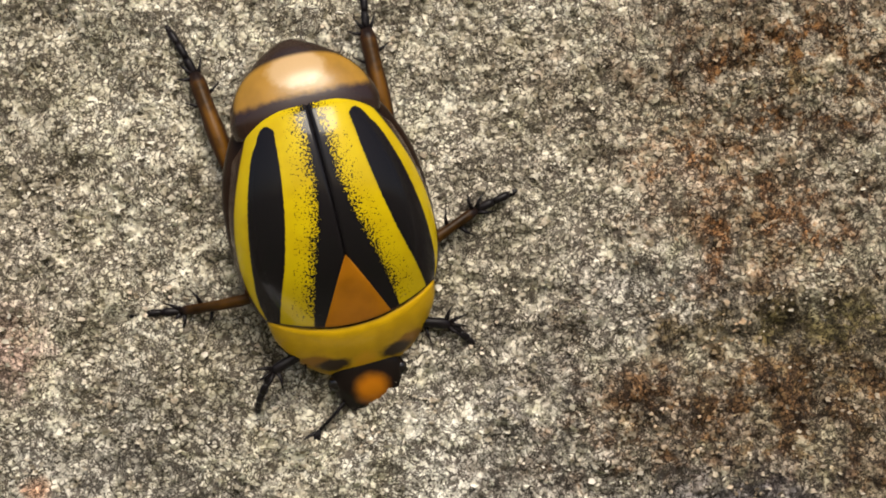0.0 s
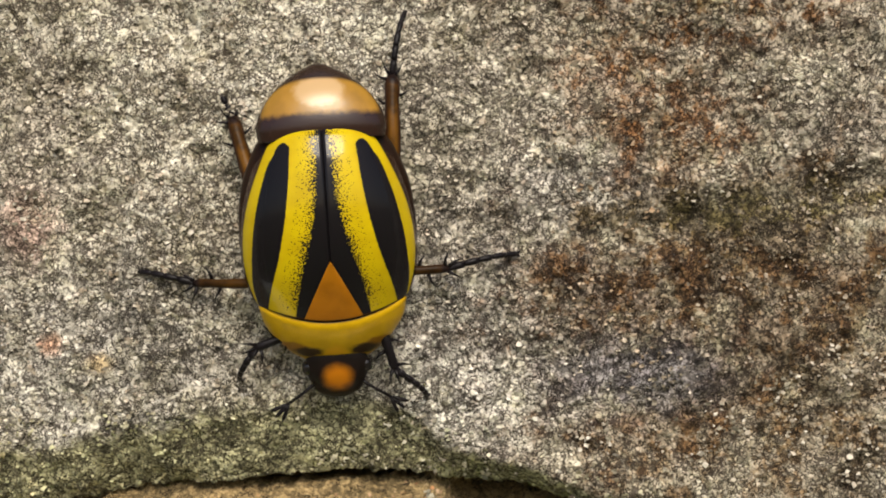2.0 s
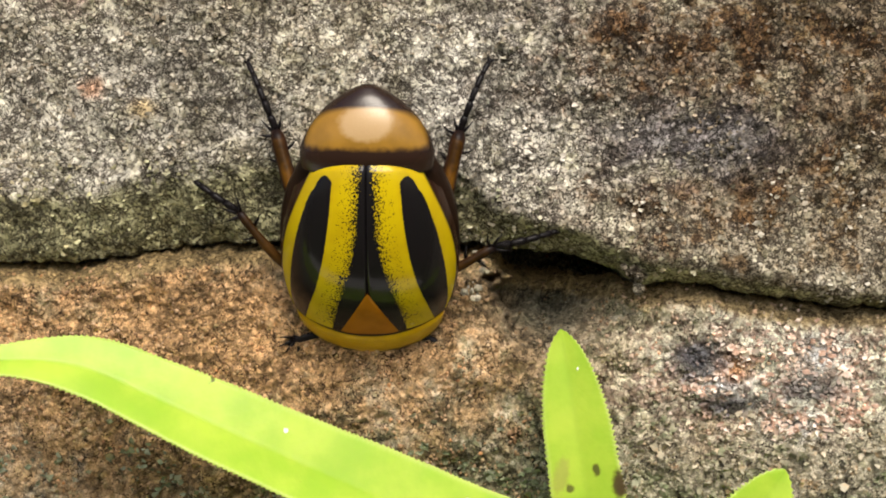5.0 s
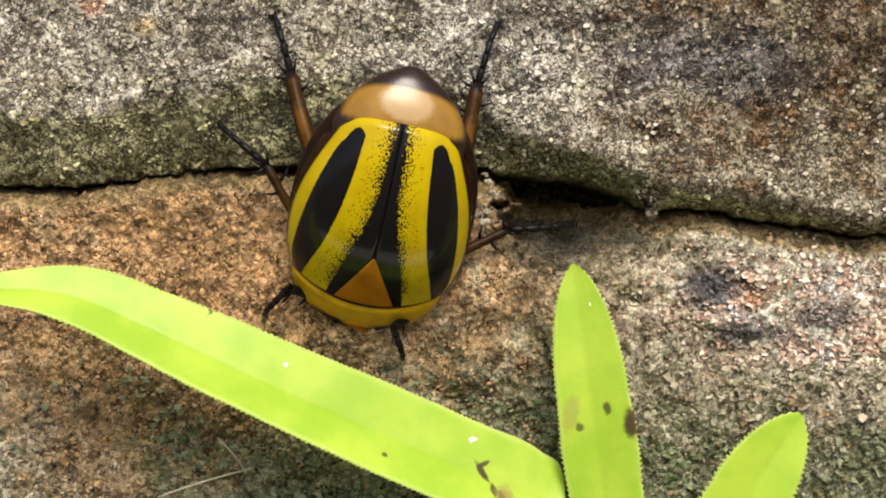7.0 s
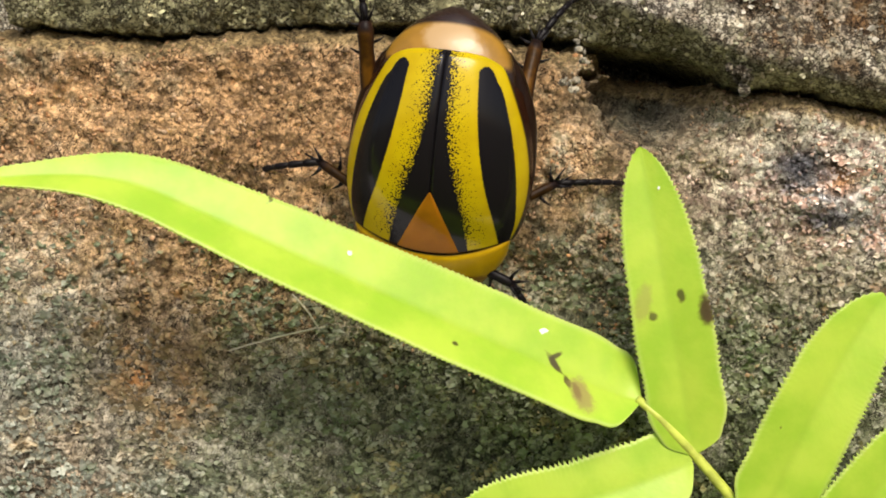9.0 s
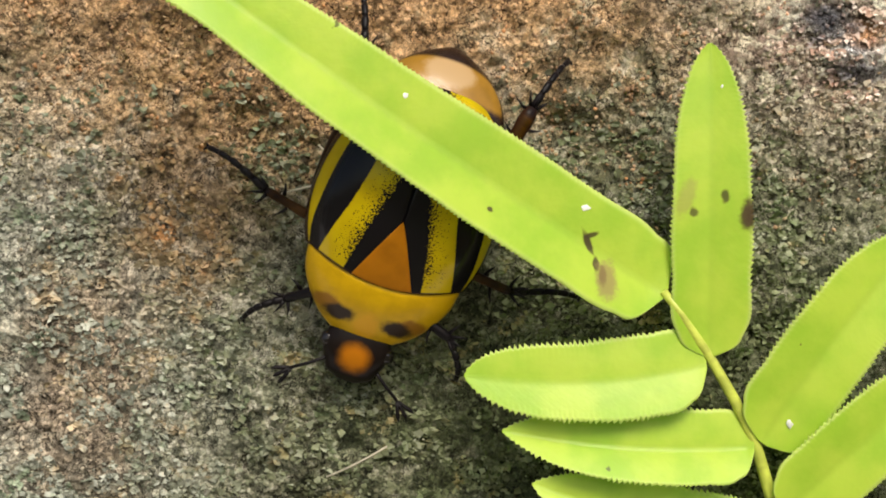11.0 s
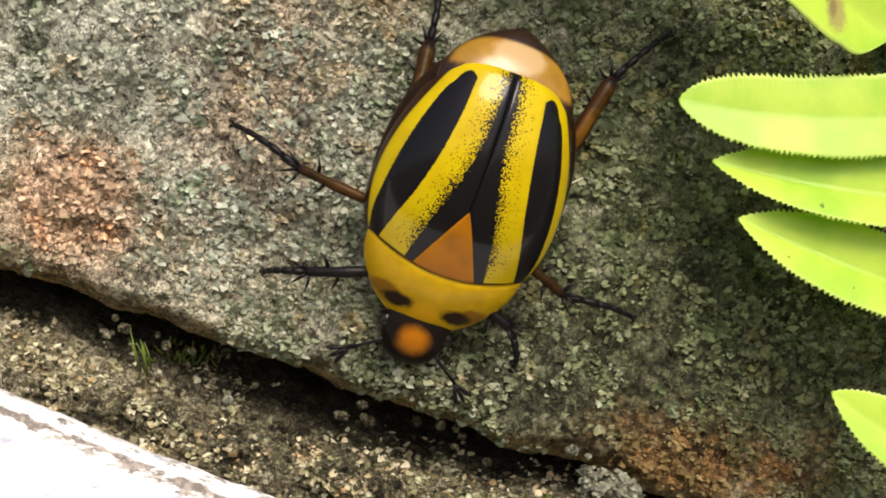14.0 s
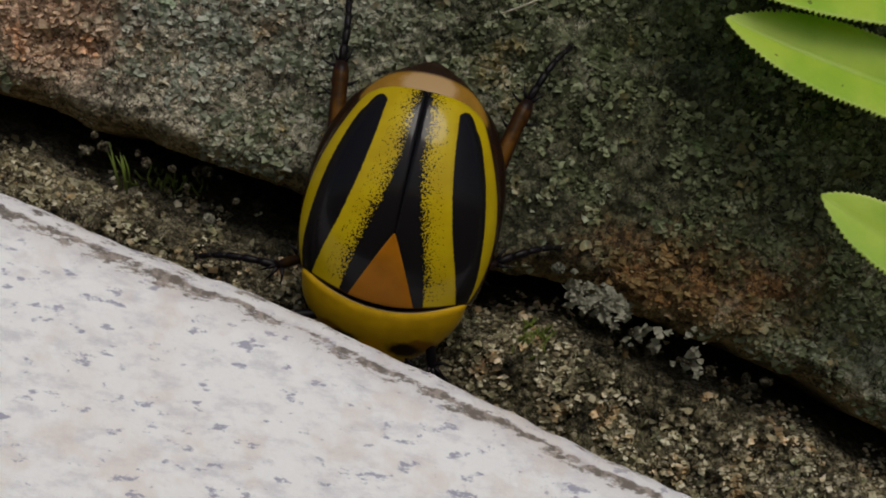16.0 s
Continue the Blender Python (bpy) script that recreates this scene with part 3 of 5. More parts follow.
def lower_depth(x, z):
    top, low = lower_top(x), foot_line(x)
    crown = np.clip(1 - (top - z) / 1.6, 0, 1)
    heel = np.clip(1 - (z - low) / 1.3, 0, 1)
    edge = x + 1.6 * rough(z * 0.7, x * 0.4, 4, 33)
    cove = smooth(edge, 3.2, 4.0) * smooth(x, 11.5, 6.0) * smooth(z, -10.8, -7.6)
    y = 0.55 + relief(x, z, 2, 1.3, 0.44, 0.19, 0.8) + 2.2 * crown**2 + 2.0 * heel**2 + 3.6 * cove
    return y, np.maximum(0.9 * crown - 0.1, 0.5 * heel - 0.1)


def lower_top(x):
    return joint_line(x) - 0.10 - 0.5 * smooth(x, -10, -6) * smooth(x, 3, 1) - 0.8 * smooth(x, 3.0, 4.5) * smooth(x, 10.5, 8.0)


def mortar_top(x):
    return foot_line(x) + 0.9


def mortar_low(x):
    return foot_line(x) - 22.0


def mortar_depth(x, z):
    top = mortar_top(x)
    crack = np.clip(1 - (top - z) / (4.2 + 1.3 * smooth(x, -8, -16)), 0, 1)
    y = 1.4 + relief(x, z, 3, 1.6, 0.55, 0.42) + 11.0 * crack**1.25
    # second value: how strongly the crack's painted shade covers the mortar
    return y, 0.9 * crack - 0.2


def build_wall():
    wall = tagged(new("wall_stone"), "old garden wall of rough granite blocks with crumbling joints", "wall", kind="structure")
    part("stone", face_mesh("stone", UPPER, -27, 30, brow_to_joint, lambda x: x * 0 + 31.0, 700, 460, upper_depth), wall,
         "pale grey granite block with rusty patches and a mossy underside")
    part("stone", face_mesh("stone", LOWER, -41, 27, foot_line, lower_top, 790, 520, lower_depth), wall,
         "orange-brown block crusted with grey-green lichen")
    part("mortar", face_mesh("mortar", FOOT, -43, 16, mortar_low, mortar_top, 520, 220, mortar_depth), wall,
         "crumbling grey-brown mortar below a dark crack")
    # the wall goes on round what is seen
    pieces = []
    for x0, x1, z0, z1 in ((-1500, 1500, -420, -67), (-1500, 1500, 30, 900), (-1500, -40.5, -67, 30), (26, 1500, -67, 30)):
        pieces.append(box(x0, x1, 3.0, 260, z0, z1))
    pieces.append(box(-60, 60, 13.0, 260, -80, 40))
    part("masonry", mesh_from("masonry", *joined(pieces), UPPER, flat=True), wall, "rest of the rough grey wall")


def brow_to_joint(x):
    return joint_line(x)


def box(x0, x1, y0, y1, z0, z1):
    v = [(x, y, z) for x in (x0, x1) for y in (y0, y1) for z in (z0, z1)]
    return v, [[0, 1, 3, 2], [4, 6, 7, 5], [0, 4, 5, 1], [2, 3, 7, 6], [0, 2, 6, 4], [1, 5, 7, 3]]


def granules(count, spread, depth, size, seed, clump, flat=0.6, keep=None):
    """Many small lumps of eight faces, scattered over a face where noise lets them gather."""
    rng = np.random.RandomState(seed)
    x = rng.uniform(spread[0], spread[1], count * 3)
    z = rng.uniform(spread[2], spread[3], count * 3)
    chance = smooth(rough(x / clump, z / clump, 4, seed, 0.6), -0.30, 0.30)
    if keep is not None:
        chance = chance * keep(x, z)
    pick = np.nonzero(rng.rand(len(x)) < chance)[0][:count]
    x, z = x[pick], z[pick]
    y = depth(x, z)[0]
    n = len(x)
    corners = np.array([(1, 0, 0), (0, 1, 0), (-1, 0, 0), (0, -1, 0), (0, 0, 1), (0, 0, -1)], float)
    shape = corners[None] * rng.uniform(0.55, 1.25, (n, 6, 1)) + 0.13 * rng.standard_normal((n, 6, 3))
    shape[:, :, 2] *= flat
    q = rng.standard_normal((n, 4))
    q /= np.linalg.norm(q, axis=1)[:, None]
    w, a, b, c = q.T
    turn = np.stack([np.stack([1 - 2 * (b * b + c * c), 2 * (a * b - c * w), 2 * (a * c + b * w)], -1),
                     np.stack([2 * (a * b + c * w), 1 - 2 * (a * a + c * c), 2 * (b * c - a * w)], -1),
                     np.stack([2 * (a * c - b * w), 2 * (b * c + a * w), 1 - 2 * (a * a + b * b)], -1)], 1)
    big = rng.uniform(size[0], size[1], n) * rng.uniform(0.7, 1.3, n)
    lumps = np.einsum("nij,nkj->nki", turn, shape) * big[:, None, None]
    lumps += np.stack([x, y - 0.25 * big, z], -1)[:, None]
    tri = np.array([(0, 1, 4), (1, 2, 4), (2, 3, 4), (3, 0, 4), (1, 0, 5), (2, 1, 5), (3, 2, 5), (0, 3, 5)])
    faces = (tri[None] + 6 * np.arange(n)[:, None, None]).reshape(-1, 3)
    return lumps.reshape(-1, 3), faces


def flakes(count, spread, depth, size, seed, clump, keep=None):
    """Small lobed scales with thin edges, tilted this way and that, gathered where noise lets them."""
    rng = np.random.RandomState(seed)
    x = rng.uniform(spread[0], spread[1], count * 4)
    z = rng.uniform(spread[2], spread[3], count * 4)
    chance = smooth(rough(x / clump, z / clump, 4, seed, 0.65), -0.22, 0.22)
    if keep is not None:
        chance = chance * keep(x, z)
    pick = np.nonzero(rng.rand(len(x)) < chance)[0][:count]
    x, z = x[pick], z[pick]
    y, off = depth(x, z)[0], len(pick)
    lobes = 6
    turn = np.arange(lobes) / lobes * 2 * np.pi + rng.uniform(0, 6.28, (off, 1)) + 0.3 * rng.standard_normal((off, lobes))
    big = (size[0] + (size[1] - size[0]) * rng.rand(off) ** 1.8)[:, None]
    reach = big * rng.uniform(0.4, 1.3, (off, lobes))
    lean, rise = rng.normal(0, 0.45, (off, 2)), 0.30 * big * rng.standard_normal((off, lobes))
    dx, dz = reach * np.cos(turn), reach * np.sin(turn) * rng.uniform(0.6, 1.0, (off, 1))
    lift = 0.06 + lean[:, :1] * dx + (lean[:, 1:] + 0.25) * dz + rise + 0.25 * big
    ring = np.stack([x[:, None] + dx, y[:, None] - lift, z[:, None] + dz], -1)
    heel = np.stack([x[:, None] + 0.8 * dx, y[:, None] - lift + 0.4 * big + 0.08, z[:, None] + 0.8 * dz], -1)
    crest = np.stack([x, y - 0.06 - big[:, 0] * rng.uniform(0.0, 0.45, off), z], -1)[:, None]
    verts = np.concatenate([ring, heel, crest], 1)
    k = np.arange(lobes)
    after = (k + 1) % lobes
    tri = np.concatenate([np.stack([k, after, k * 0 + 2 * lobes], -1), np.stack([k, lobes + k, lobes + after], -1), np.stack([k, lobes + after, after], -1)])
    faces = (tri[None] + (2 * lobes + 1) * np.arange(off)[:, None, None]).reshape(-1, 3)
    return verts.reshape(-1, 3), faces


def granule_material(name, dark, mid, pale, patches=(), hue=0.75):
    """Each lump has its own tone; patches tint some stretches."""
    n = Nodes(name)
    geometry = n.node("ShaderNodeNewGeometry")
    chance = n.math("ADD", geometry.outputs["Random Per Island"], n.math("MULTIPLY", n.math("SUBTRACT", n.noise(0.6, 4.0, 0.6), 0.5), 0.8))
    color = n.mix(n.step(chance, 0.05, 0.5), dark, mid)
    color = n.mix(n.step(chance, 0.5, 1.05), color, pale)
    vary = n.math("MULTIPLY", n.math("SUBTRACT", n.noise(0.5, 5.0, 0.65), 0.5), 2.2)
    clump = n.noise(0.55, 5.0, 0.65, offset=(7, 2, 4))
    warm, cool = n.step(clump, 0.53, 0.66), n.step(clump, 0.47, 0.34)
    for spot, size, tint, amount in patches:
        shade = n.mix(n.step(chance, 0.1, 1.0), tuple(0.6 * c for c in tint), tuple(1.35 * c for c in tint))
        color = n.mix(n.math("MULTIPLY", n.blob(spot, size, 0.5, vary), amount), color, shade)
    color = n.mix(n.math("MULTIPLY", warm, hue), color, n.mix(1.0, color, (1.38, 1.0, 0.72), "MULTIPLY"))
    color = n.mix(n.math("MULTIPLY", cool, hue), color, n.mix(1.0, color, (0.54, 0.68, 0.50), "MULTIPLY"))
    return n.finish(color, 0.9, n.bump(n.noise(9.0, 3.0), 0.00005, 0.6), Specular_IOR_Level=0.2)


def build_crusts():
    """Lichen, sand and crystals that stand proud of the stones."""
    def low_part(x, z):
        right = 0.75 * smooth(x, 7, 12) * smooth(z, -13.5, -17)
        return np.clip(0.22 * smooth(z, -13, -17) + 0.9 * smooth(z, -15, -23) * smooth(x, -26, -12) + 0.65 * smooth(z, -17, -21) * smooth(x, -14, -22) + right, 0, 1)

    def high_part(x, z):
        return smooth(z, -24, -17)

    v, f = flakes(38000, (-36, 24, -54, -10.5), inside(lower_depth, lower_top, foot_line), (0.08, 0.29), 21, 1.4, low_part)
    # lichen to the low right is tinted darker, partly standing in for leaf shade
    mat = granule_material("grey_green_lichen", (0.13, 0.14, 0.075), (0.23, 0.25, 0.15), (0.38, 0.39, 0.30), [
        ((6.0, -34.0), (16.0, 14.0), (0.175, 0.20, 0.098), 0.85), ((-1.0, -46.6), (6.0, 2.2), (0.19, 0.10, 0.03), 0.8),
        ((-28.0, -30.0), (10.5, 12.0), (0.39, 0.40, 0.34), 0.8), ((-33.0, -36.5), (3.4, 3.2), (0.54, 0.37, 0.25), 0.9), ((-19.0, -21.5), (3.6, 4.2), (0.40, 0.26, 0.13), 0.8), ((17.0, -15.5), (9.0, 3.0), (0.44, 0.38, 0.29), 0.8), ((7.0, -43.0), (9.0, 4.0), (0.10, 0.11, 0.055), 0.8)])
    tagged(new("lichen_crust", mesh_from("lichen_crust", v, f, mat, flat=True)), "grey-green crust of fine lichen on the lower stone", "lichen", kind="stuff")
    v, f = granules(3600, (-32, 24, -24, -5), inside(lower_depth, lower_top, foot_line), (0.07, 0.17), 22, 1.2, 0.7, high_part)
    # grains in the hollow below the joint are tinted dark, as painted shade
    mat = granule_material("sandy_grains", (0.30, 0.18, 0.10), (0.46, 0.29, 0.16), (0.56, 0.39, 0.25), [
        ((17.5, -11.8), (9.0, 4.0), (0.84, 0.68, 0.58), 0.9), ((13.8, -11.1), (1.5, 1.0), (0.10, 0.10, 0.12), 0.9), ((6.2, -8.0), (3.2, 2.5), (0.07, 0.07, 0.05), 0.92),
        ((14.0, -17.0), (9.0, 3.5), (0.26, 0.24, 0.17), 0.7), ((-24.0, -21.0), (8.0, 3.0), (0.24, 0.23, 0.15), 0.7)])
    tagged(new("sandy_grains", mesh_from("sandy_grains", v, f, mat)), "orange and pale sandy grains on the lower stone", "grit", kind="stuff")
    def pink_part(x, z):
        return smooth(np.hypot((x - 17.5) / 6.5, (z + 12.6) / 3.2), 1.15, 0.5)

    v, f = flakes(1000, (11, 25, -16.5, -9), inside(lower_depth, lower_top, foot_line), (0.07, 0.27), 27, 0.9, pink_part)
    mat = granule_material("pink_feldspar", (0.50, 0.33, 0.25), (0.78, 0.60, 0.50), (0.92, 0.82, 0.74), [
        ((13.8, -11.1), (1.5, 1.0), (0.10, 0.10, 0.12), 0.95), ((15.8, -13.7), (1.7, 0.6), (0.11, 0.11, 0.13), 0.9), ((19.7, -12.9), (1.6, 0.8), (0.13, 0.13, 0.13), 0.85)], 0.2)
    tagged(new("pink_crystals", mesh_from("pink_crystals", v, f, mat, flat=True)), "pale pink feldspar crystals in the lower stone", "grit", kind="stuff")
    v, f = flakes(8500, (-26, 29, -9, 30), inside(upper_depth, lambda x: x * 0 + 40, joint_line), (0.06, 0.20), 23, 1.3)
    mat = granule_material("granite_grains", (0.24, 0.21, 0.16), (0.44, 0.39, 0.31), (0.66, 0.61, 0.52), [
        ((19.0, 20.5), (9.0, 4.0), (0.24, 0.17, 0.10), 0.75), ((17.0, 13.6), (4.5, 2.6), (0.27, 0.20, 0.13), 0.7), ((20.0, 5.0), (10.0, 5.0), (0.26, 0.20, 0.14), 0.7),
        ((4.5, 0.8), (7.0, 3.0), (0.62, 0.59, 0.53), 0.7), ((-17.8, 4.2), (0.55, 0.5), (0.52, 0.32, 0.22), 1.0), ((13.0, 10.0), (3.0, 9.0), (0.30, 0.20, 0.11), 0.6), ((-15.0, -2.5), (16.0, 2.8), (0.42, 0.41, 0.22), 0.8),
        ((10.0, -6.0), (9.0, 1.6), (0.30, 0.29, 0.16), 0.6)], 0.25)
    tagged(new("granite_grains", mesh_from("granite_grains", v, f, mat, flat=True)), "pale crystals and crumbs on the grey granite", "grit", kind="stuff")
    v, f = flakes(12000, (-37, 14, -60, -39), inside(mortar_depth, mortar_top, mortar_low), (0.08, 0.28), 24, 1.6, lambda x, z: smooth(mortar_top(x) - z, 1.2 + smooth(x, -8, -16), 3.2 + smooth(x, -8, -16)))
    mat = granule_material("mortar_crumbs", (0.13, 0.11, 0.065), (0.39, 0.345, 0.21), (0.68, 0.63, 0.47), [((-14.0, -50.0), (3.0, 1.5), (0.10, 0.13, 0.03), 0.5)])
    tagged(new("mortar_crumbs", mesh_from("mortar_crumbs", v, f, mat, flat=True)), "crumbs of grey-brown mortar with bits of moss", "grit", kind="stuff")


def inside(depth, high, low):
    """The depth of a face, with what lies off it sunk into the wall."""
    def measured(x, z):
        y, under = depth(x, z)
        return np.where((z < high(x) - 0.15) & (z > low(x) + 0.15), y, 12.0), under
    return measured


def build_ground():
    n = Nodes("garden_soil")
    color = n.mix(n.step(n.noise(0.004, 6.0), 0.4, 0.65), (0.10, 0.075, 0.045), (0.07, 0.10, 0.03))
    mat = n.finish(color, 0.95, n.bump(n.noise(0.05, 6.0), 0.01, 0.6))
    size, step = 40000, 24
    xs = np.linspace(-size, size, step)
    X, Y = np.meshgrid(xs, xs)
    verts = np.stack([X, Y, X * 0 - 400], -1).reshape(-1, 3)
    tagged(new("ground", mesh_from("ground", verts, grid_faces(step, step), mat)), "brown and green garden soil at the wall's foot", "ground", kind="structure")


def build_ledge():
    """A white ledge whose rounded upper edge stands a little off the wall."""
    xs = np.linspace(-75, 45, 260)
    crest = table(xs, (-75, -31.5), (-33, -45.5), (-25, -47.9), (-19.8, -49.4), (-12, -52.1), (-6.8, -54.0), (-1.6, -55.8), (45, -71))
    crest = crest + 0.10 * rough(xs * 0.6, xs * 0, 3, 21)
    section = []
    for y, z in ((-4.1, -60), (-4.1, -12), (-4.2, -3)):
        section.append((y, z, 0.0))
    for a in np.linspace(0, 1, 14):
        turn = radians(-10 + 150 * a)
        section.append((-5.3 + 1.15 * math.cos(turn), -1.0 + 1.0 * math.sin(turn), 1.0 - 0.6 * a))
    for d in np.linspace(0.05, 1, 60) ** 1.8 * 30:
        section.append((-6.2 - 0.62 * d, -0.45 - 0.78 * d, max(0.0, 0.85 - d * 0.5)))
    section += [(-26.5, -26.5, 0.0), (-26.8, -60, 0.0)]
    sec = np.array(section)
    X = np.repeat(xs[:, None], len(sec), 1)
    Y = np.repeat(sec[None, :, 0], len(xs), 0)
    Z = crest[:, None] + sec[None, :, 1]
    wear_and_shade = np.repeat(sec[None, :, 2], len(xs), 0)
    bump = 0.24 * rough(X * 0.6, Z * 1.1, 5, 30, 0.62) * (0.25 + wear_and_shade)
    Y, Z = Y - bump, Z + 0.7 * bump
    verts = np.stack([X, Y, Z], -1).reshape(-1, 3)
    faces = grid_faces(len(xs), len(sec)).tolist()
    faces += [list(range(len(sec))), list(range((len(xs) - 1) * len(sec), len(xs) * len(sec)))[::-1]]
    me = mesh_from("ledge", verts, faces, ledge_material(), {"wear_and_shade": wear_and_shade.ravel()})
    tagged(new("ledge", me), "white-painted cement ledge with a rough rounded edge", "ledge", kind="structure")


# ---- the beetle ----
def half_width(y):
    return table(y, (-5.4, 2.3), (-5, 2.7), (-4.5, 3.05), (-4, 3.3), (-3, 3.75), (-2, 4.1), (-1, 4.36), (0, 4.52), (1, 4.60), (2, 4.60), (3, 4.46), (4, 4.15), (4.5, 3.9), (5.3, 3.5))


def ridge(y):
    return table(y, (-5.4, 3.65), (-4.5, 4.35), (-3.5, 4.82), (-2.5, 5.12), (-1.5, 5.29), (0, 5.36), (1, 5.25), (2, 5.0), (3, 4.6), (4, 4.05), (5.3, 3.3))


def back(x, y):
    """The height of the wing cases over the foot plane."""
    share = np.clip(np.abs(x) / half_width(y), 0, 1)
    return 1.75 + (ridge(y) - 1.75) * (1 - share**2.7) ** 0.52


def build_elytron(parent, side):
    rows, columns = 150, 84
    v, s = np.linspace(0, 1, rows)[:, None], np.linspace(0, 1, columns)[None]
    s = 1 - (1 - s) ** 1.5
    front, rear = 5.22 - 1.0 * s**2.2, -4.62 + 0.1 * s + 1.35 * s**5
    y = front + (rear - front) * v
    x = s * half_width(y) * (1 - 0.10 * smooth(s, 0.8, 1.0) * smooth(v, 0.93, 1.0))
    z = back(x, y) + 0.02 - 0.10 * np.exp(-((x / 0.07) ** 2)) - 0.12 * smooth(v, 0.975, 1.0)
    inner = table(y, (-4.8, 0.17), (-4.2, 0.28), (-1, 0.54), (0.5, 0.84), (1.8, 1.22), (3.4, 1.64), (4.5, 1.88), (5.4, 2.0))
    b2 = table(y, (-4.8, 1.55), (-3.7, 1.66), (-1.6, 1.88), (0, 2.15), (1.8, 2.58), (3.4, 3.08), (4.5, 3.35), (5.4, 3.5))
    b3 = table(y, (-4.8, 2.0), (-4.2, 2.15), (-3.7, 2.42), (-3.2, 2.70), (-1.6, 3.32), (0, 3.72), (1.8, 3.98), (3.4, 4.02), (4.5, 3.8), (5.4, 3.6))
    seam = inner - x
    ends = y + 4.05 - 0.35 * ((x - 1.98) / 0.4) ** 2 * smooth(y, -2.5, -3.5)
    band = np.minimum(np.minimum(x - b2, b3 - x), ends)
    ink = np.maximum(seam, band)
    speckle = np.clip(1.15 - (x - inner) / (0.75 * (b2 - inner)), 0, 1) * smooth(y, 5, 3.6) + 0.04
    near = np.where(x > b2, 0.0, 1.0)
    speckle = speckle * near
    rim = np.maximum(np.maximum(x - (half_width(y) - 0.18 - 0.38 * smooth(y, 1.5, -4)), y - (5.12 - 1.0 * s**2.2)), -0.07 - 0.5 * (v * 0 + 1 - smooth(v, 0.97, 1.0)))
    lip = 0.35
    top = np.stack([side * x, y, z], -1)
    low = np.stack([side * x * 0.985, y, np.maximum(z - lip, 1.2)], -1)
    verts = np.concatenate([top.reshape(-1, 3), low.reshape(-1, 3)])
    n = rows * columns
    faces = grid_faces(rows, columns).tolist()
    faces = [f[::-1] for f in faces] if side > 0 else faces
    under = [[i + n for i in f][::-1] for f in faces]
    border = ([(0, c) for c in range(columns)] + [(r, columns - 1) for r in range(1, rows)]
              + [(rows - 1, c) for c in range(columns - 2, -1, -1)] + [(r, 0) for r in range(rows - 2, 0, -1)])
    ids = [r * columns + c for r, c in border]
    wall = [[a, b, b + n, a + n] for a, b in zip(ids, ids[1:] + ids[:1])]
    wall = wall if side > 0 else [f[::-1] for f in wall]
    twice = lambda a: np.concatenate([a.ravel(), a.ravel()])  # noqa: E731
    me = mesh_from("elytron", verts, faces + under + wall, ELYTRON, {"ink": twice(ink), "speckle": twice(speckle), "rim": twice(np.broadcast_to(rim, y.shape))})
    return part("elytron", me, parent, "yellow wing case with glossy black stripes")


def build_scutellum(parent):
    rows, columns = 22, 31
    v, u = np.linspace(0, 1, rows)[:, None], np.linspace(-1, 1, columns)[None]
    half = 1.58 * (1 - v) ** 0.92 + 0.02
    x = half * u
    y = 5.2 - 0.07 * x**2 - 3.15 * v
    z = back(x, y) + 0.11 * (1 - np.abs(u) ** 6) - 0.01
    rim = np.maximum(np.abs(u) - 0.96 + v * 0, -v + 0.01)
    me = mesh_from("scutellum", np.stack([x, y, z], -1).reshape(-1, 3), grid_faces(rows, columns)[:, ::-1], SCUTELLUM, {"rim": (rim * 1.2).ravel()})
    part("scutellum", me, parent, "orange triangular scutellum")


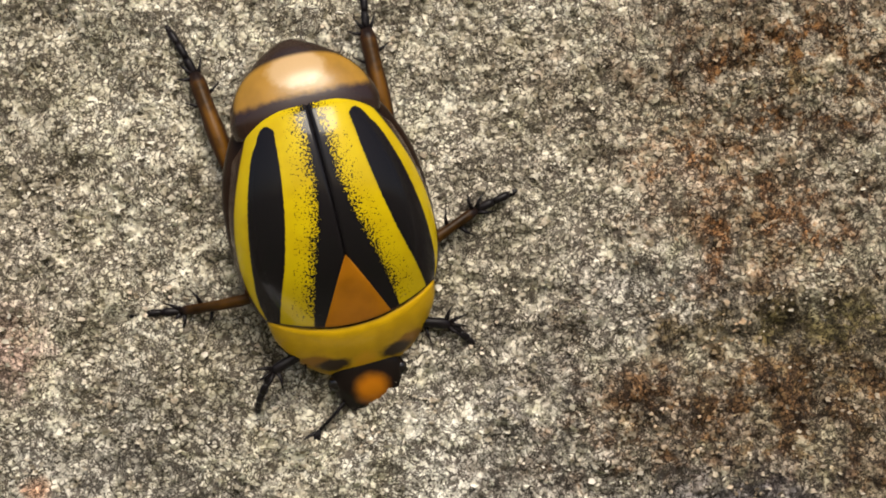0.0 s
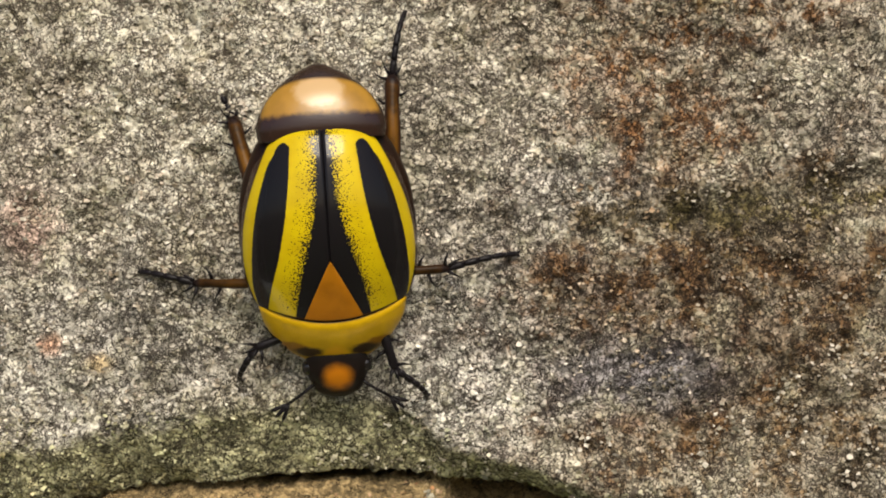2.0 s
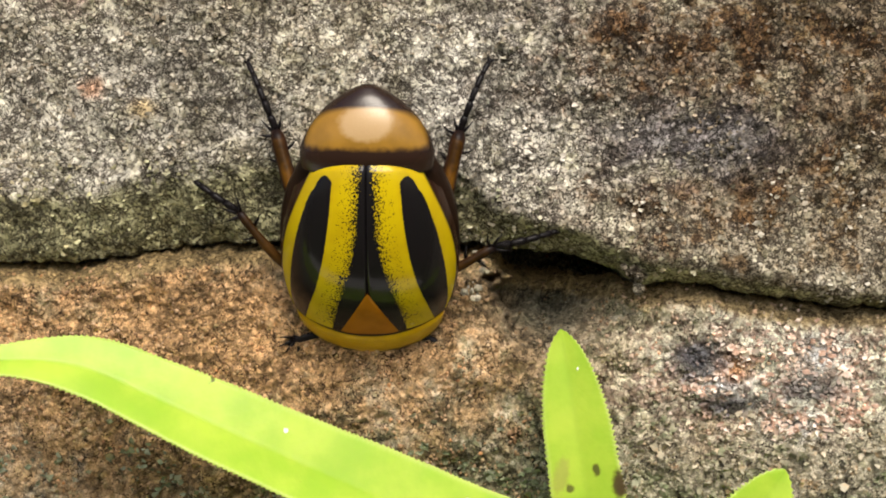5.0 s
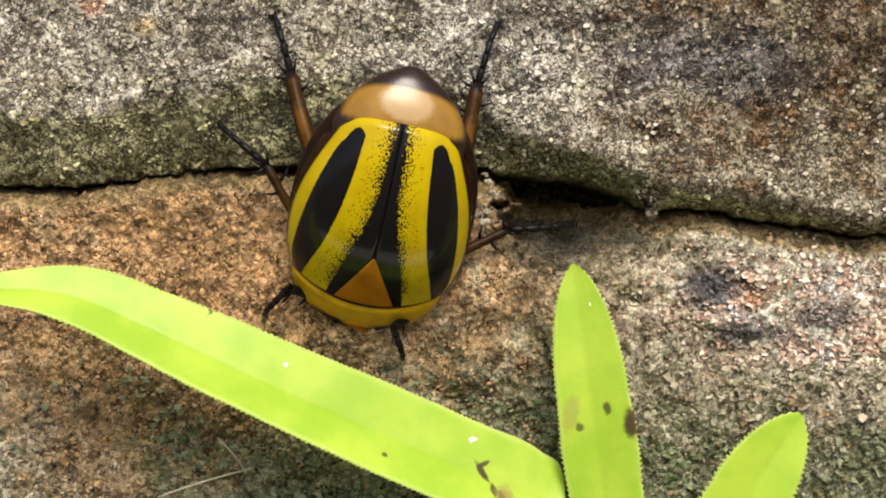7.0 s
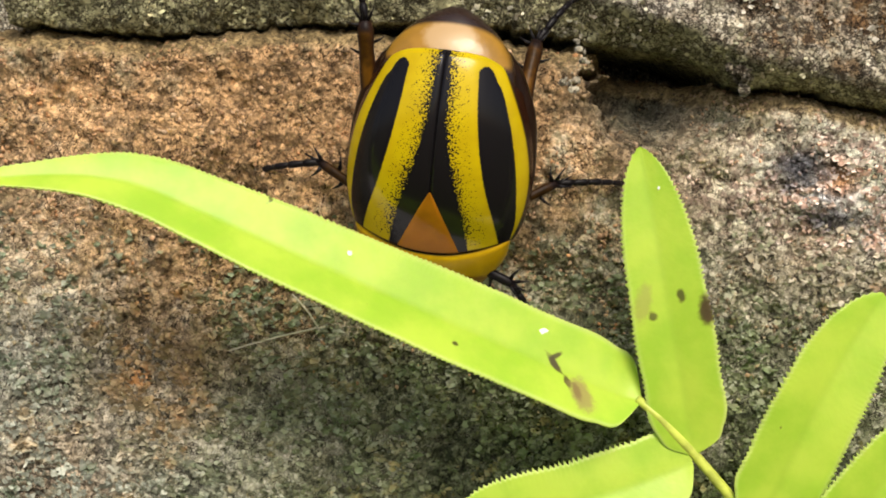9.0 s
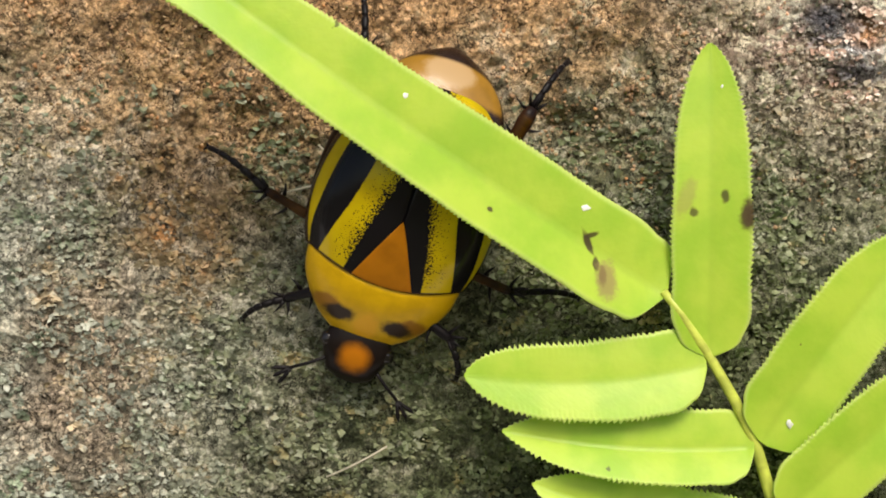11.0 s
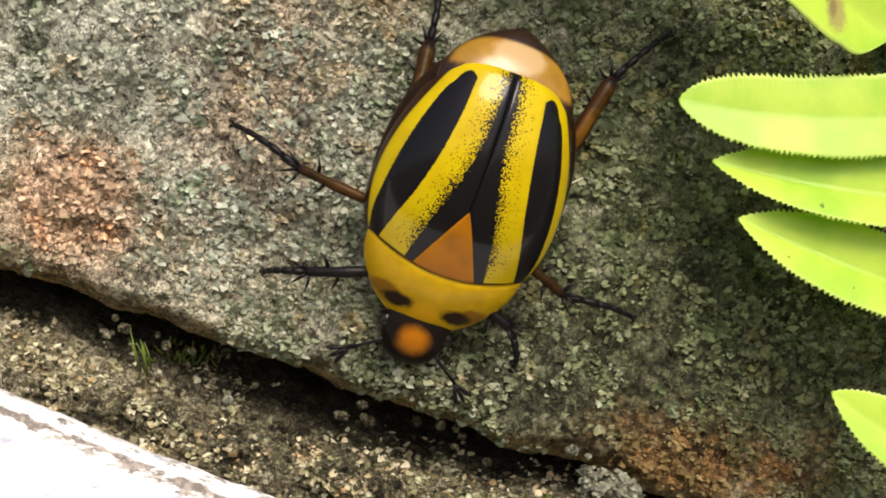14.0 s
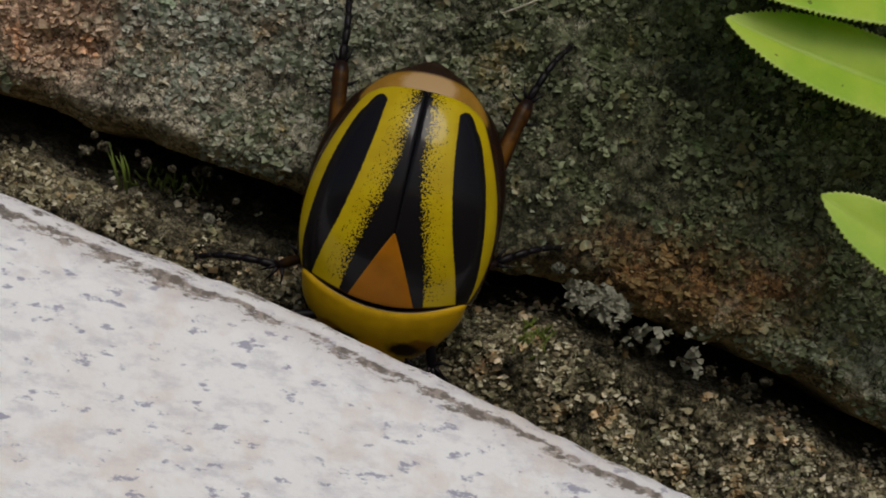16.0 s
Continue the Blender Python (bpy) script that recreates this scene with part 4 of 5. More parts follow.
def build_leg(parent, kind, side):
    """A leg in two rigid pieces. The shin starts at the knee and runs under the body; the foot starts at the knee and runs outwards."""
    length, thick = {"rear": (5.4, 0.51), "middle": (4.6, 0.31), "front": (3.4, 0.32)}[kind]
    s = np.linspace(0, 1, 14)
    bow = 0.25 * np.sin(np.pi * s)
    radii = 0.9 * thick * table(s, (0, 0.62), (0.08, 0.86), (0.25, 0.82), (0.6, 0.98), (1, 0.75))
    spines, shin = [], [tube(np.stack([0.15 * bow, length * s, bow], -1), radii, 14)]
    for k, (a, y) in enumerate(((35, 0.0), (-35, 0.05), (80, 0.2), (-75, 1.1), (70, 1.6), (0, 0.0))):
        out = np.array([math.sin(radians(a)), -math.cos(radians(a)), 0.15])
        base = np.array([0.2 * math.sin(radians(a)), y, 0.1])
        spines.append(tube([base, base + 0.35 * out, base + 0.75 * out + (0, -0.12, 0)], [0.12, 0.075, 0.012], 7))
    leg = part("leg", mesh_from("leg", *joined(shin), {"front": CLAW, "middle": DARK_SHIN, "rear": SHIN}[kind]), parent, "black spined leg" if kind == "front" else "amber-brown spined leg with a black knee")
    for v, f in spines:
        part("spine", mesh_from("spine", v, f, CLAW), leg, "black spine")
    reach = {"rear": 3.9, "middle": 3.9, "front": 2.5}[kind]
    foot, joints = [], np.linspace(0, 1, 6)
    curve = lambda q: np.array([0.35 * side * math.sin(2.2 * q), reach * q, 0.45 * math.sin(math.pi * q) - 0.1 * q])  # noqa: E731
    for a, b in zip(joints, joints[1:]):
        q = np.linspace(a, b, 5)
        foot.append(tube([curve(v) for v in q], 0.21 * (1 - 0.35 * a) * np.array([0.78, 0.88, 0.96, 1.02, 0.82]), 8))
    end, before = curve(1.0), curve(0.95)
    way = (end - before) / np.linalg.norm(end - before)
    for turn in (0.5, -0.5):
        c, d = math.cos(turn), math.sin(turn)
        w = np.array([c * way[0] - d * way[1], d * way[0] + c * way[1], way[2]])
        foot.append(tube([end, end + 0.25 * w, end + 0.42 * w + np.array([0, 0, -0.16]), end + 0.46 * w + np.array([0, 0, -0.3])], [0.09, 0.07, 0.045, 0.01], 7))
    tarsus = part("tarsus", mesh_from("tarsus", *joined(foot), CLAW), leg, "thin black jointed foot with hooked claws")
    return leg, tarsus


def build_beetle():
    beetle = tagged(new("beetle"), "glossy yellow and black striped scarab beetle climbing head down", "beetle")
    v, f = loft([(-5.3, 1.6, 2.2, 1.0), (-5.0, 2.4, 2.8, 0.8), (-4.4, 3.1, 3.3, 0.7), (-3, 3.95, 3.4, 0.5), (0, 4.62, 3.2, 0.4), (3, 4.35, 3.0, 0.4),
                 (5, 3.4, 2.2, 0.4), (6.3, 2.4, 1.2, 0.2), (6.8, 1.4, 0.8, 0.2)])
    part("abdomen", mesh_from("abdomen", v, f, UNDERSIDE), beetle, "dark brown underside")
    for side in (1, -1):
        build_elytron(beetle, side)
    build_scutellum(beetle)
    v, f = loft([(-8.1, 0.30, 2.1, 1.7), (-7.85, 0.85, 2.5, 1.4), (-7.3, 1.75, 3.05, 1.2), (-6.6, 2.50, 3.6, 1.1), (-5.6, 3.15, 4.05, 1.2), (-4.9, 3.35, 4.18, 1.4), (-4.2, 3.25, 4.1, 1.7)], 56, 2.2)
    rim = 0.6 * ((np.abs(v[:, 0]) / 2.95) ** 2.3 + (np.maximum(0, -v[:, 1] - 5.3) / 2.0) ** 2.3 - 1)
    tail = part("pygidium", mesh_from("pygidium", v, f, PYGIDIUM, {"rim": rim}), beetle, "shiny tan tail plate with a dark rim")
    v, f = loft([(5.12, 3.55, 3.32, 0.9), (5.3, 3.78, 3.36, 0.8), (5.8, 3.82, 3.22, 0.6), (6.5, 3.62, 2.84, 0.4), (7.1, 3.14, 2.40, 0.3), (7.65, 2.40, 1.95, 0.3), (7.98, 1.6, 1.6, 0.4)], 64, 2.3, 0.075)
    rim = np.maximum(0.0, 1.0 - (v[:, 1] + 0.075 * v[:, 0] ** 2 - 5.1) / 0.12) * 0.2 - 0.06
    shield = part("pronotum", mesh_from("pronotum", v, f, PRONOTUM, {"rim": rim}), beetle, "yellow neck shield with two dark spots")
    v, f = loft([(7.4, 1.40, 1.7, 0.2), (8.0, 1.65, 1.78, 0.1), (8.7, 1.66, 1.75, 0.0), (9.4, 1.38, 1.5, -0.1), (9.95, 1.0, 1.1, -0.1), (10.2, 0.5, 0.7, 0.0)], 40, 2.6)
    head = part("head", mesh_from("head", v, f, HEAD, {"rim": v[:, 0] * 0 - 1}), beetle, "black head with an orange middle")
    for side in (1, -1):
        v, f = loft([(-0.42, 0.12, 0.12, -0.12), (-0.3, 0.32, 0.3, -0.3), (0, 0.42, 0.42, -0.42), (0.3, 0.32, 0.3, -0.3), (0.42, 0.12, 0.12, -0.12)], 20, 2.0)
        part("eye", mesh_from("eye", v + (side * 1.45, 8.45, 1.05), f, EYE), head, "round black eye")
    for side in (1, -1):
        root = np.array([side * 1.1, 9.2, 0.9])
        points = [root, root + (side * 0.45, 0.35, 0.1), root + (side * 1.0, 0.75, 0.05), root + (side * 1.6, 1.15, -0.1)]
        pieces = [tube(points, [0.13, 0.09, 0.08, 0.09], 8)]
        for spread in (-0.42, 0.0, 0.42):
            w = np.array([side * math.cos(0.75 + spread), math.sin(0.75 + spread), -0.1 * spread])
            pieces.append(tube([points[-1], points[-1] + 0.35 * w, points[-1] + 0.85 * w, points[-1] + 1.05 * w], [0.06, 0.10, 0.11, 0.03], 8))
        part("antenna", mesh_from("antenna", *joined(pieces), CLAW), head, "short black antenna with a fan-shaped club")
    return beetle, tail, shield, head


# ---- the fern ----
PIVOT = np.array([6.78, -4.0, -22.0])


def build_leaflet(parent, base, tip, width, bend=0.0, fold=0.25, lean=0.0, arch=0.6, seed=0, origin=None, tail=0.0, tooth=0.042, material=None, pointed=False):
    """A toothed leaflet from base to tip across the wall; bend: sideways bow as a share of its length; lean: turn round its length, in degrees."""
    base, tip = np.array(base, float), np.array(tip, float)
    long = np.hypot(*(tip - base))
    ahead = (tip - base) / long
    side = np.array([ahead[1], -ahead[0]])
    rows, columns = int(long * 20), 21
    s = np.linspace(0, 1, rows)
    if tail:
        shape = table(s, (0, 0.12), (0.02, 0.74), (0.06, 0.98), (0.15, 1.03), (0.45, 0.97), (0.65, 0.84), (0.78, 0.68), (0.86, 0.46), (0.93, 0.25), (0.98, 0.14), (1, 0.02))
    elif pointed:
        shape = table(s, (0, 0.12), (0.02, 0.55), (0.07, 0.88), (0.2, 1.0), (0.48, 0.98), (0.65, 0.90), (0.80, 0.70), (0.90, 0.44), (0.96, 0.22), (1, 0.03))
    else:
        shape = table(s, (0, 0.12), (0.025, 0.55), (0.08, 0.86), (0.25, 1.0), (0.55, 0.97), (0.75, 0.86), (0.88, 0.63), (0.95, 0.38), (0.985, 0.17), (1, 0.03))
    grow = smooth(s, 0.08, 0.2) * (0.6 + 0.8 * s)
    teeth = []
    for edge in (0, 1):
        beat = s * long * 3.9 + 1.3 * lattice(s * long * 0.8, s * 0 + seed + 40 * edge, 9)
        teeth.append(tooth * ((beat % 1.0) ** 1.4 * 2 - 0.8) * grow * (0.25 + 1.4 * lattice(s * long * 1.7, s * 0 + seed + 40 * edge, 5)))
    wave = 1 + 0.05 * rough(s * long / 4, s * 0 + seed, 2, seed)
    u = np.linspace(-1, 1, columns)
    edge_teeth = np.where(u[None] < 0, teeth[0][:, None], teeth[1][:, None]) * np.sqrt(shape)[:, None] * np.abs(u)[None] ** 7
    across = 0.5 * width * ((shape * wave)[:, None] + edge_teeth) * u[None]
    middle = base + np.outer(s * long, ahead) + np.outer(bend * long * np.sin(np.pi * s) + tail * smooth(s, 0.70, 1.06) ** 1.4, side)
    c, d = math.cos(radians(lean)), math.sin(radians(lean))
    crease = -fold * 0.5 * width * (np.abs(u) ** 0.8 - 0.55)[None] * shape[:, None] - 0.03 * np.exp(-((u / 0.07) ** 2))[None]
    crease = crease + 0.12 * rough(s * long / 3, s * 0, 2, seed + 3)[:, None] * u[None] ** 2
    flat, lift = across * c - crease * d, across * d + crease * c
    X = middle[:, 0, None] + flat * side[0]
    Z = middle[:, 1, None] + flat * side[1]
    Y = PIVOT[1] + lift - arch * np.sin(np.pi * s)[:, None]
    top = np.stack([X, Y, Z], -1)
    thick = 0.13
    shift = np.array(origin if origin is not None else PIVOT)
    verts = np.concatenate([(top - (0, thick / 2, 0)).reshape(-1, 3), (top + (0, thick / 2, 0)).reshape(-1, 3)]) - shift
    n = rows * columns
    front = grid_faces(rows, columns).tolist()
    behind = [[i + n for i in f][::-1] for f in front]
    ids = ([r * columns for r in range(rows)] + [(rows - 1) * columns + k for k in range(1, columns)]
           + [r * columns + columns - 1 for r in range(rows - 2, -1, -1)] + list(range(columns - 2, 0, -1)))
    wall = [[a, b, b + n, a + n] for a, b in zip(ids, ids[1:] + ids[:1])]
    rib = np.repeat(np.exp(-((u / 0.12) ** 2))[None], rows, 0).ravel()
    rim = np.repeat(np.abs(u)[None] ** 5, rows, 0).ravel()
    along = np.stack([np.repeat((s * long)[:, None], columns, 1) + 0.5 * np.abs(u)[None] * width, np.repeat(u[None] * width, rows, 0), np.full((rows, columns), seed * 3.7)], -1).reshape(-1, 3)
    leaf = np.stack([np.repeat((s * long)[:, None], columns, 1), across, across * 0], -1).reshape(-1, 3)
    me = mesh_from("leaflet", verts, front + behind + wall, material or LEAF,
                   {"rib": np.tile(rib, 2), "rim": np.tile(rim, 2), "along": np.tile(along, (2, 1)), "leaf": np.tile(leaf, (2, 1))})
    leaflet = part("leaflet", me, parent)
    leaflet.location = (shift - PIVOT) * MM

    def mark(q, offset):
        """The place on the leaf's face at a share of its length and of its half width."""
        r, k = int(q * (rows - 1)), int((offset * 0.5 + 0.5) * (columns - 1))
        return top[r, k] - (0, thick / 2 + 0.02, 0) - shift

    return leaflet, mark


def flake(center, size, seed, flatness=0.25, sides=9):
    """A thin ragged crust lying on a leaf."""
    rng = np.random.RandomState(seed)
    turn = np.linspace(0, 2 * np.pi, sides, endpoint=False)
    r = rng.uniform(0.55, 1.0, sides)
    ring = np.stack([size[0] * r * np.cos(turn), turn * 0, size[1] * r * np.sin(turn)], -1)
    verts = np.concatenate([ring, 0.65 * ring + (0, -flatness * min(size), 0), [(0, -flatness * 1.2 * min(size), 0)]]) + center
    faces = [[k, (k + 1) % sides, sides + (k + 1) % sides, sides + k] for k in range(sides)]
    faces += [[sides + k, sides + (k + 1) % sides, 2 * sides] for k in range(sides)]
    return verts, faces


def build_fern():
    frond = tagged(new("fern_frond"), "lime-green fern frond with toothed leaflets hanging before the wall", "fern")
    frond.location = PIVOT * MM
    line = np.array([(5.0, -25.1), (5.9, -26.2), (7.25, -28.2), (8.5, -30.3), (9.56, -32.5), (10.47, -35.4), (11.48, -38.9), (12.3, -43.5), (13.1, -50.0), (13.9, -58.0), (14.7, -70.0)])
    points = np.stack([line[:, 0], np.array([-4.1, -4.0, -3.9, -3.8, -3.7, -3.5, -3.2, -2.8, -1.9, -0.5, 4.0]), line[:, 1]], -1) - PIVOT
    part("rachis", mesh_from("rachis", *tube(points, np.linspace(0.20, 0.42, len(points)), 12), RACHIS), frond, "yellow-green grooved stalk")
    base = np.array([5.1, PIVOT[1], -25.25])
    first, mark = build_leaflet(frond, (5.1, -25.25), (-23.8, -7.3), 4.7, -0.019, 0.22, 8, 1.0, 1, base, -4.6, 0.024, LONG_LEAF)
    tagged(first, "long lime-green leaflet with small brown scars")
    for q, off, size, seed in ((0.165, 0.68, (0.28, 0.18), 4), (0.46, 0.55, (0.17, 0.17), 5)):
        part("lime_speck", mesh_from("lime_speck", *flake(mark(q, off), size, seed, 0.12), DROPLET), first, "white speck of lime")
    second, mark = build_leaflet(frond, (7.25, -28.2), (7.18, -13.2), 3.75, 0.0, 0.16, -6, 0.5, 2, tooth=0.042, material=SPOTTED_LEAF)
    part("lime_speck", mesh_from("lime_speck", *flake(mark(0.86, 0.45), (0.10, 0.12), 9, 0.12), DROPLET), second, "white speck of lime")
    third, mark = build_leaflet(frond, (9.75, -32.3), (17.5, -22.1), 4.3, -0.03, 0.14, 4, 0.5, 3)
    part("lime_speck", mesh_from("lime_speck", *flake(mark(0.12, 0.35), (0.22, 0.28), 10), DROPLET), third, "white speck of lime")
    build_leaflet(frond, (10.85, -35.8), (19.7, -28.1), 4.0, -0.03, 0.14, 6, 0.5, 4)
    build_leaflet(frond, (7.1, -28.6), (-4.5, -29.2), 3.95, -0.045, 0.16, 14, 0.5, 5, tooth=0.06)
    build_leaflet(frond, (9.4, -32.5), (-2.65, -31.85), 3.6, -0.025, 0.30, 22, 0.5, 6, tooth=0.055, pointed=True)
    build_leaflet(frond, (10.9, -37.5), (-1.2, -34.35), 4.1, -0.02, 0.30, 20, 0.5, 7, tooth=0.055, pointed=True)
    build_leaflet(frond, (12.4, -45.6), (3.9, -41.95), 3.4, -0.04, 0.2, 14, 0.4, 8, tooth=0.055, pointed=True)
    build_leaflet(frond, (11.9, -41.3), (21.5, -35.7), 4.0, -0.03, 0.2, 6, 0.5, 9)
    return frond, first


# ---- small things ----
def crumb(center, size, seed):
    rng = np.random.RandomState(seed)
    v, f = loft([(-1, 0.2, 0.2, -0.2), (-0.5, 0.8, 0.7, -0.7), (0.2, 1.0, 0.9, -0.9), (0.8, 0.6, 0.6, -0.5), (1, 0.15, 0.2, -0.1)], 10, 2.6)
    v = v * rng.uniform(0.6, 1.1, 3) * size + 0.12 * size * rng.standard_normal(v.shape)
    return v + center, f


def build_small_things():
    rng = np.random.RandomState(11)
    # pale plant fluff caught in the joint
    pieces = []
    for k in range(15):
        q = rng.rand()
        p = np.array([2.2 + 0.5 * math.sin(5 * q) + rng.normal(0, 0.22), -0.9 + 0.5 * q + rng.normal(0, 0.25), -5.0 - 2.9 * q + rng.normal(0, 0.12)])
        v, f = crumb(np.zeros(3), rng.uniform(0.08, 0.22), 50 + k)
        pieces.append((v * rng.uniform(0.35, 1.5, 3) + p, f))
    tagged(new("plant_fluff", mesh_from("plant_fluff", *joined(pieces), FLUFF)), "pale dry plant fluff caught in the joint", "debris")
    for name, pts, label in (
        ("dry_straw", [(-15.0, -1.0, -20.9), (-13.0, -1.1, -20.2), (-10.2, -0.9, -19.6)], "thin dry straw lying on the stone"),
        ("dry_straw", [(-11.2, -1.0, -34.6), (-9.6, -1.3, -33.9), (-8.2, -1.1, -33.0)], "thin dry straw lying on the stone"),
        ("hanging_thread", [(-11.9, -0.9, -18.0), (-10.9, -1.2, -18.9), (-10.5, -1.0, -19.8)], "fine pale thread stuck to the stone")):
        fine = np.array([Vector(pts[0]).lerp(Vector(pts[1]), a).lerp(Vector(pts[1]).lerp(Vector(pts[2]), a), a)[:] for a in np.linspace(0, 1, 8)])
        tagged(new(name, mesh_from(name, *tube(fine, np.full(8, 0.05), 6), DRY)), label, "debris")
    # a crumb that hangs from the lip of the upper stone
    pieces = []
    for k in range(34):
        q = rng.rand() ** 1.3
        p = np.array([10.75 + rng.normal(0, 0.30 * (1.2 - q)), -0.2 + rng.normal(0, 0.25), -6.0 - 1.4 * q])
        pieces.append(crumb(p, rng.uniform(0.12, 0.30), 700 + k))
    tagged(new("hanging_crumb", mesh_from("hanging_crumb", *joined(pieces), UPPER, flat=True)), "grey crumb of stone hanging from the mossy lip", "grit")
    # a tuft in the crack
    pieces = []
    for k in range(7):
        a = rng.uniform(-0.5, 0.5)
        root = np.array([-28.5 + rng.uniform(-0.3, 0.3), 1.6, -44.6 + rng.uniform(-0.2, 0.2)])
        pieces.append(tube([root, root + (0.5 * a, -0.7, 0.9), root + (1.3 * a, -1.1, 1.9 + rng.uniform(-0.5, 0.4))], [0.07, 0.055, 0.012], 6))
    tagged(new("grass_tuft", mesh_from("grass_tuft", *joined(pieces), BLADE_GREEN)), "tiny green tuft growing in the crack", "plant")
    # loose grit along the crack
    pieces = []
    for k in range(330):
        x = rng.uniform(-34, 10)
        z = float(foot_line(np.array([x]))[0]) - rng.uniform(2.0, 4.8)
        y = float(mortar_depth(np.array([x]), np.array([z]))[0][0])
        pieces.append(crumb(np.array([x, y - 0.08, z]), rng.uniform(0.07, 0.24), 200 + k))
    for k in range(26):
        x, z = rng.normal(-3.5, 1.5), rng.normal(-49.3, 0.7)
        y = float(mortar_depth(np.array([x]), np.array([z]))[0][0])
        pieces.append(crumb(np.array([x, y - 0.3, z]), rng.uniform(0.22, 0.5), 400 + k))
    for k in range(36):
        x = rng.choice([-30.0, -26.0, -24.0, -17.5, -14.2, -12.6, -1.0, 3.0]) + rng.normal(0, 0.9)
        z = float(foot_line(np.array([x]))[0]) - rng.uniform(0.0, 1.5)
        pieces.append(crumb(np.array([x, 2.6 - rng.uniform(0, 1.6), z]), rng.uniform(0.10, 0.34), 1200 + k))
    def ragged(x, z):
        """Lobes that stand forward from the crack, over dark hollows."""
        return -0.5 + 2.2 * np.abs(rough(x / 1.1, z / 1.1, 3, 77)) + 1.1 * smooth(z, -48.2, -50.2), x

    def bridge(x, z):
        line = -47.3 - 0.42 * (x + 6.2)
        return smooth(np.abs(z - line), 1.25, 0.5) * smooth(rough(x / 1.3, z / 1.3, 3, 71), -0.18, 0.05)

    v, f = flakes(620, (-6.8, 0.2, -51.2, -46.4), ragged, (0.12, 0.34), 61, 1.2, bridge)
    tagged(new("lichen_clump", mesh_from("lichen_clump", v, f, PALE_LICHEN, flat=True)), "pale grey-green lobed lichen over the dark crack", "lichen", kind="stuff")
    blades = []
    for k in range(90):
        x, z = (rng.normal(-8.0, 0.55), rng.normal(-49.9, 0.45)) if k % 2 else (rng.normal(-26.9, 0.8), rng.normal(-43.9, 0.3))
        y = float(mortar_depth(np.array([x]), np.array([z]))[0][0])
        root, way = np.array([x, y + 0.1, z]), np.array([rng.normal(0, 0.25), -rng.uniform(0.25, 0.6), rng.uniform(0.1, 0.5)])
        blades.append(tube([root, root + 0.6 * way, root + way + (0, 0, 0.1)], [0.07, 0.06, 0.015], 5))
    tagged(new("moss", mesh_from("moss", *joined(blades), BLADE_GREEN)), "yellow-green moss growing on the mortar", "moss", kind="stuff")
    for x, z, size in ((-7.2, -46.3, 0.36), (-24.4, -45.6, 0.3)):
        y = float(lower_depth(np.array([x]), np.array([z]))[0][0])
        disc = [crumb(np.array([x + 0.3 * size * math.cos(a), y - 0.15, z + 0.3 * size * math.sin(a)]), size * 0.75, 30 + int(a)) for a in (0, 1.6, 3.1, 4.7)]
        tagged(new("lichen_disc", mesh_from("lichen_disc", *joined(disc), PALE_LICHEN)), "small round pale lichen by the crack", "lichen")
    tagged(new("loose_grit", mesh_from("loose_grit", *joined(pieces), FOOT)), "loose grit and crumbs of mortar below the crack", "grit", kind="stuff")


build_ground()
build_wall()
build_ledge()
build_crusts()
beetle, tail_plate, neck_shield, beetle_head = build_beetle()
fern_frond, long_leaflet = build_fern()
build_small_things()

# ---- what moves ----
BEETLE_WAY = [  # seconds, place in mm, turn in degrees
    (0, -3.54, -0.92, 16.20, -96.5, 9.9, -172.3),
    (0.5, -2.90, -1.22, 15.71, -96.5, 6.5, -176.2),
    (1, -2.07, -1.21, 12.55, -94.2, 14.6, -176.6),
    (1.5, -2.34, -1.31, 12.08, -94.3, 10.1, -172.5),
    (2, -2.08, -1.25, 10.19, -93.4, -0.3, -174.3),
    (2.5, -2.45, -0.85, 7.71, -99.8, -2.0, -174.0),
    (3, -2.76, -0.79, 6.77, -96.7, -3.1, -173.4),
    (3.5, -2.63, -0.85, 4.42, -100.4, 1.8, -178.7),
    (4, -2.88, -0.79, 1.48, -99.6, -2.2, -178.5),
    (4.2, -3.42, -0.66, 0.06, -110.3, -1.7, -178.5),
    (6.3, -2.75, -1.14, -3.96, -117.2, -5.5, 177.5),
    (6.5, -2.87, -1.15, -4.13, -114.6, -4.9, 178.5),
    (7, -2.92, -0.80, -5.46, -113.6, -13.5, -175.0),
    (7.5, -3.53, -0.88, -7.19, -103.9, -7.3, -176.1),
    (8, -4.52, -1.30, -8.18, -93.8, -9.9, -177.2),
    (8.5, -3.78, -0.68, -10.93, -112.0, -12.2, -176.2),
    (9, -4.21, -1.08, -10.07, -99.9, -6.3, 174.0),
    (9.2, -4.76, -1.00, -10.71, -90.2, -8.0, -179.2),
    (11.3, -7.46, -0.93, -20.95, -89.8, -22.0, -172.3),
    (11.5, -7.67, -0.94, -21.57, -89.3, -26.7, -172.2),
    (12, -9.32, -0.96, -24.99, -84.9, -16.7, -174.4),
    (12.5, -9.38, -1.20, -25.88, -87.6, -12.7, -174.3),
    (13, -11.26, -0.81, -28.87, -92.6, -18.8, -177.4),
    (13.5, -13.11, -0.61, -31.71, -97.1, -15.1, -172.0),
    (14, -13.61, -0.63, -33.02, -94.7, -13.7, -174.2),
    (14.5, -15.08, -0.71, -36.50, -92.4, -8.6, -176.6),
    (15, -16.04, -0.41, -40.78, -95.9, -14.3, -171.1),
    (15.5, -15.48, -0.35, -42.94, -85.4, -9.1, -177.9),
    (16, -14.88, -0.34, -43.89, -87.1, -7.2, 178.3),
]
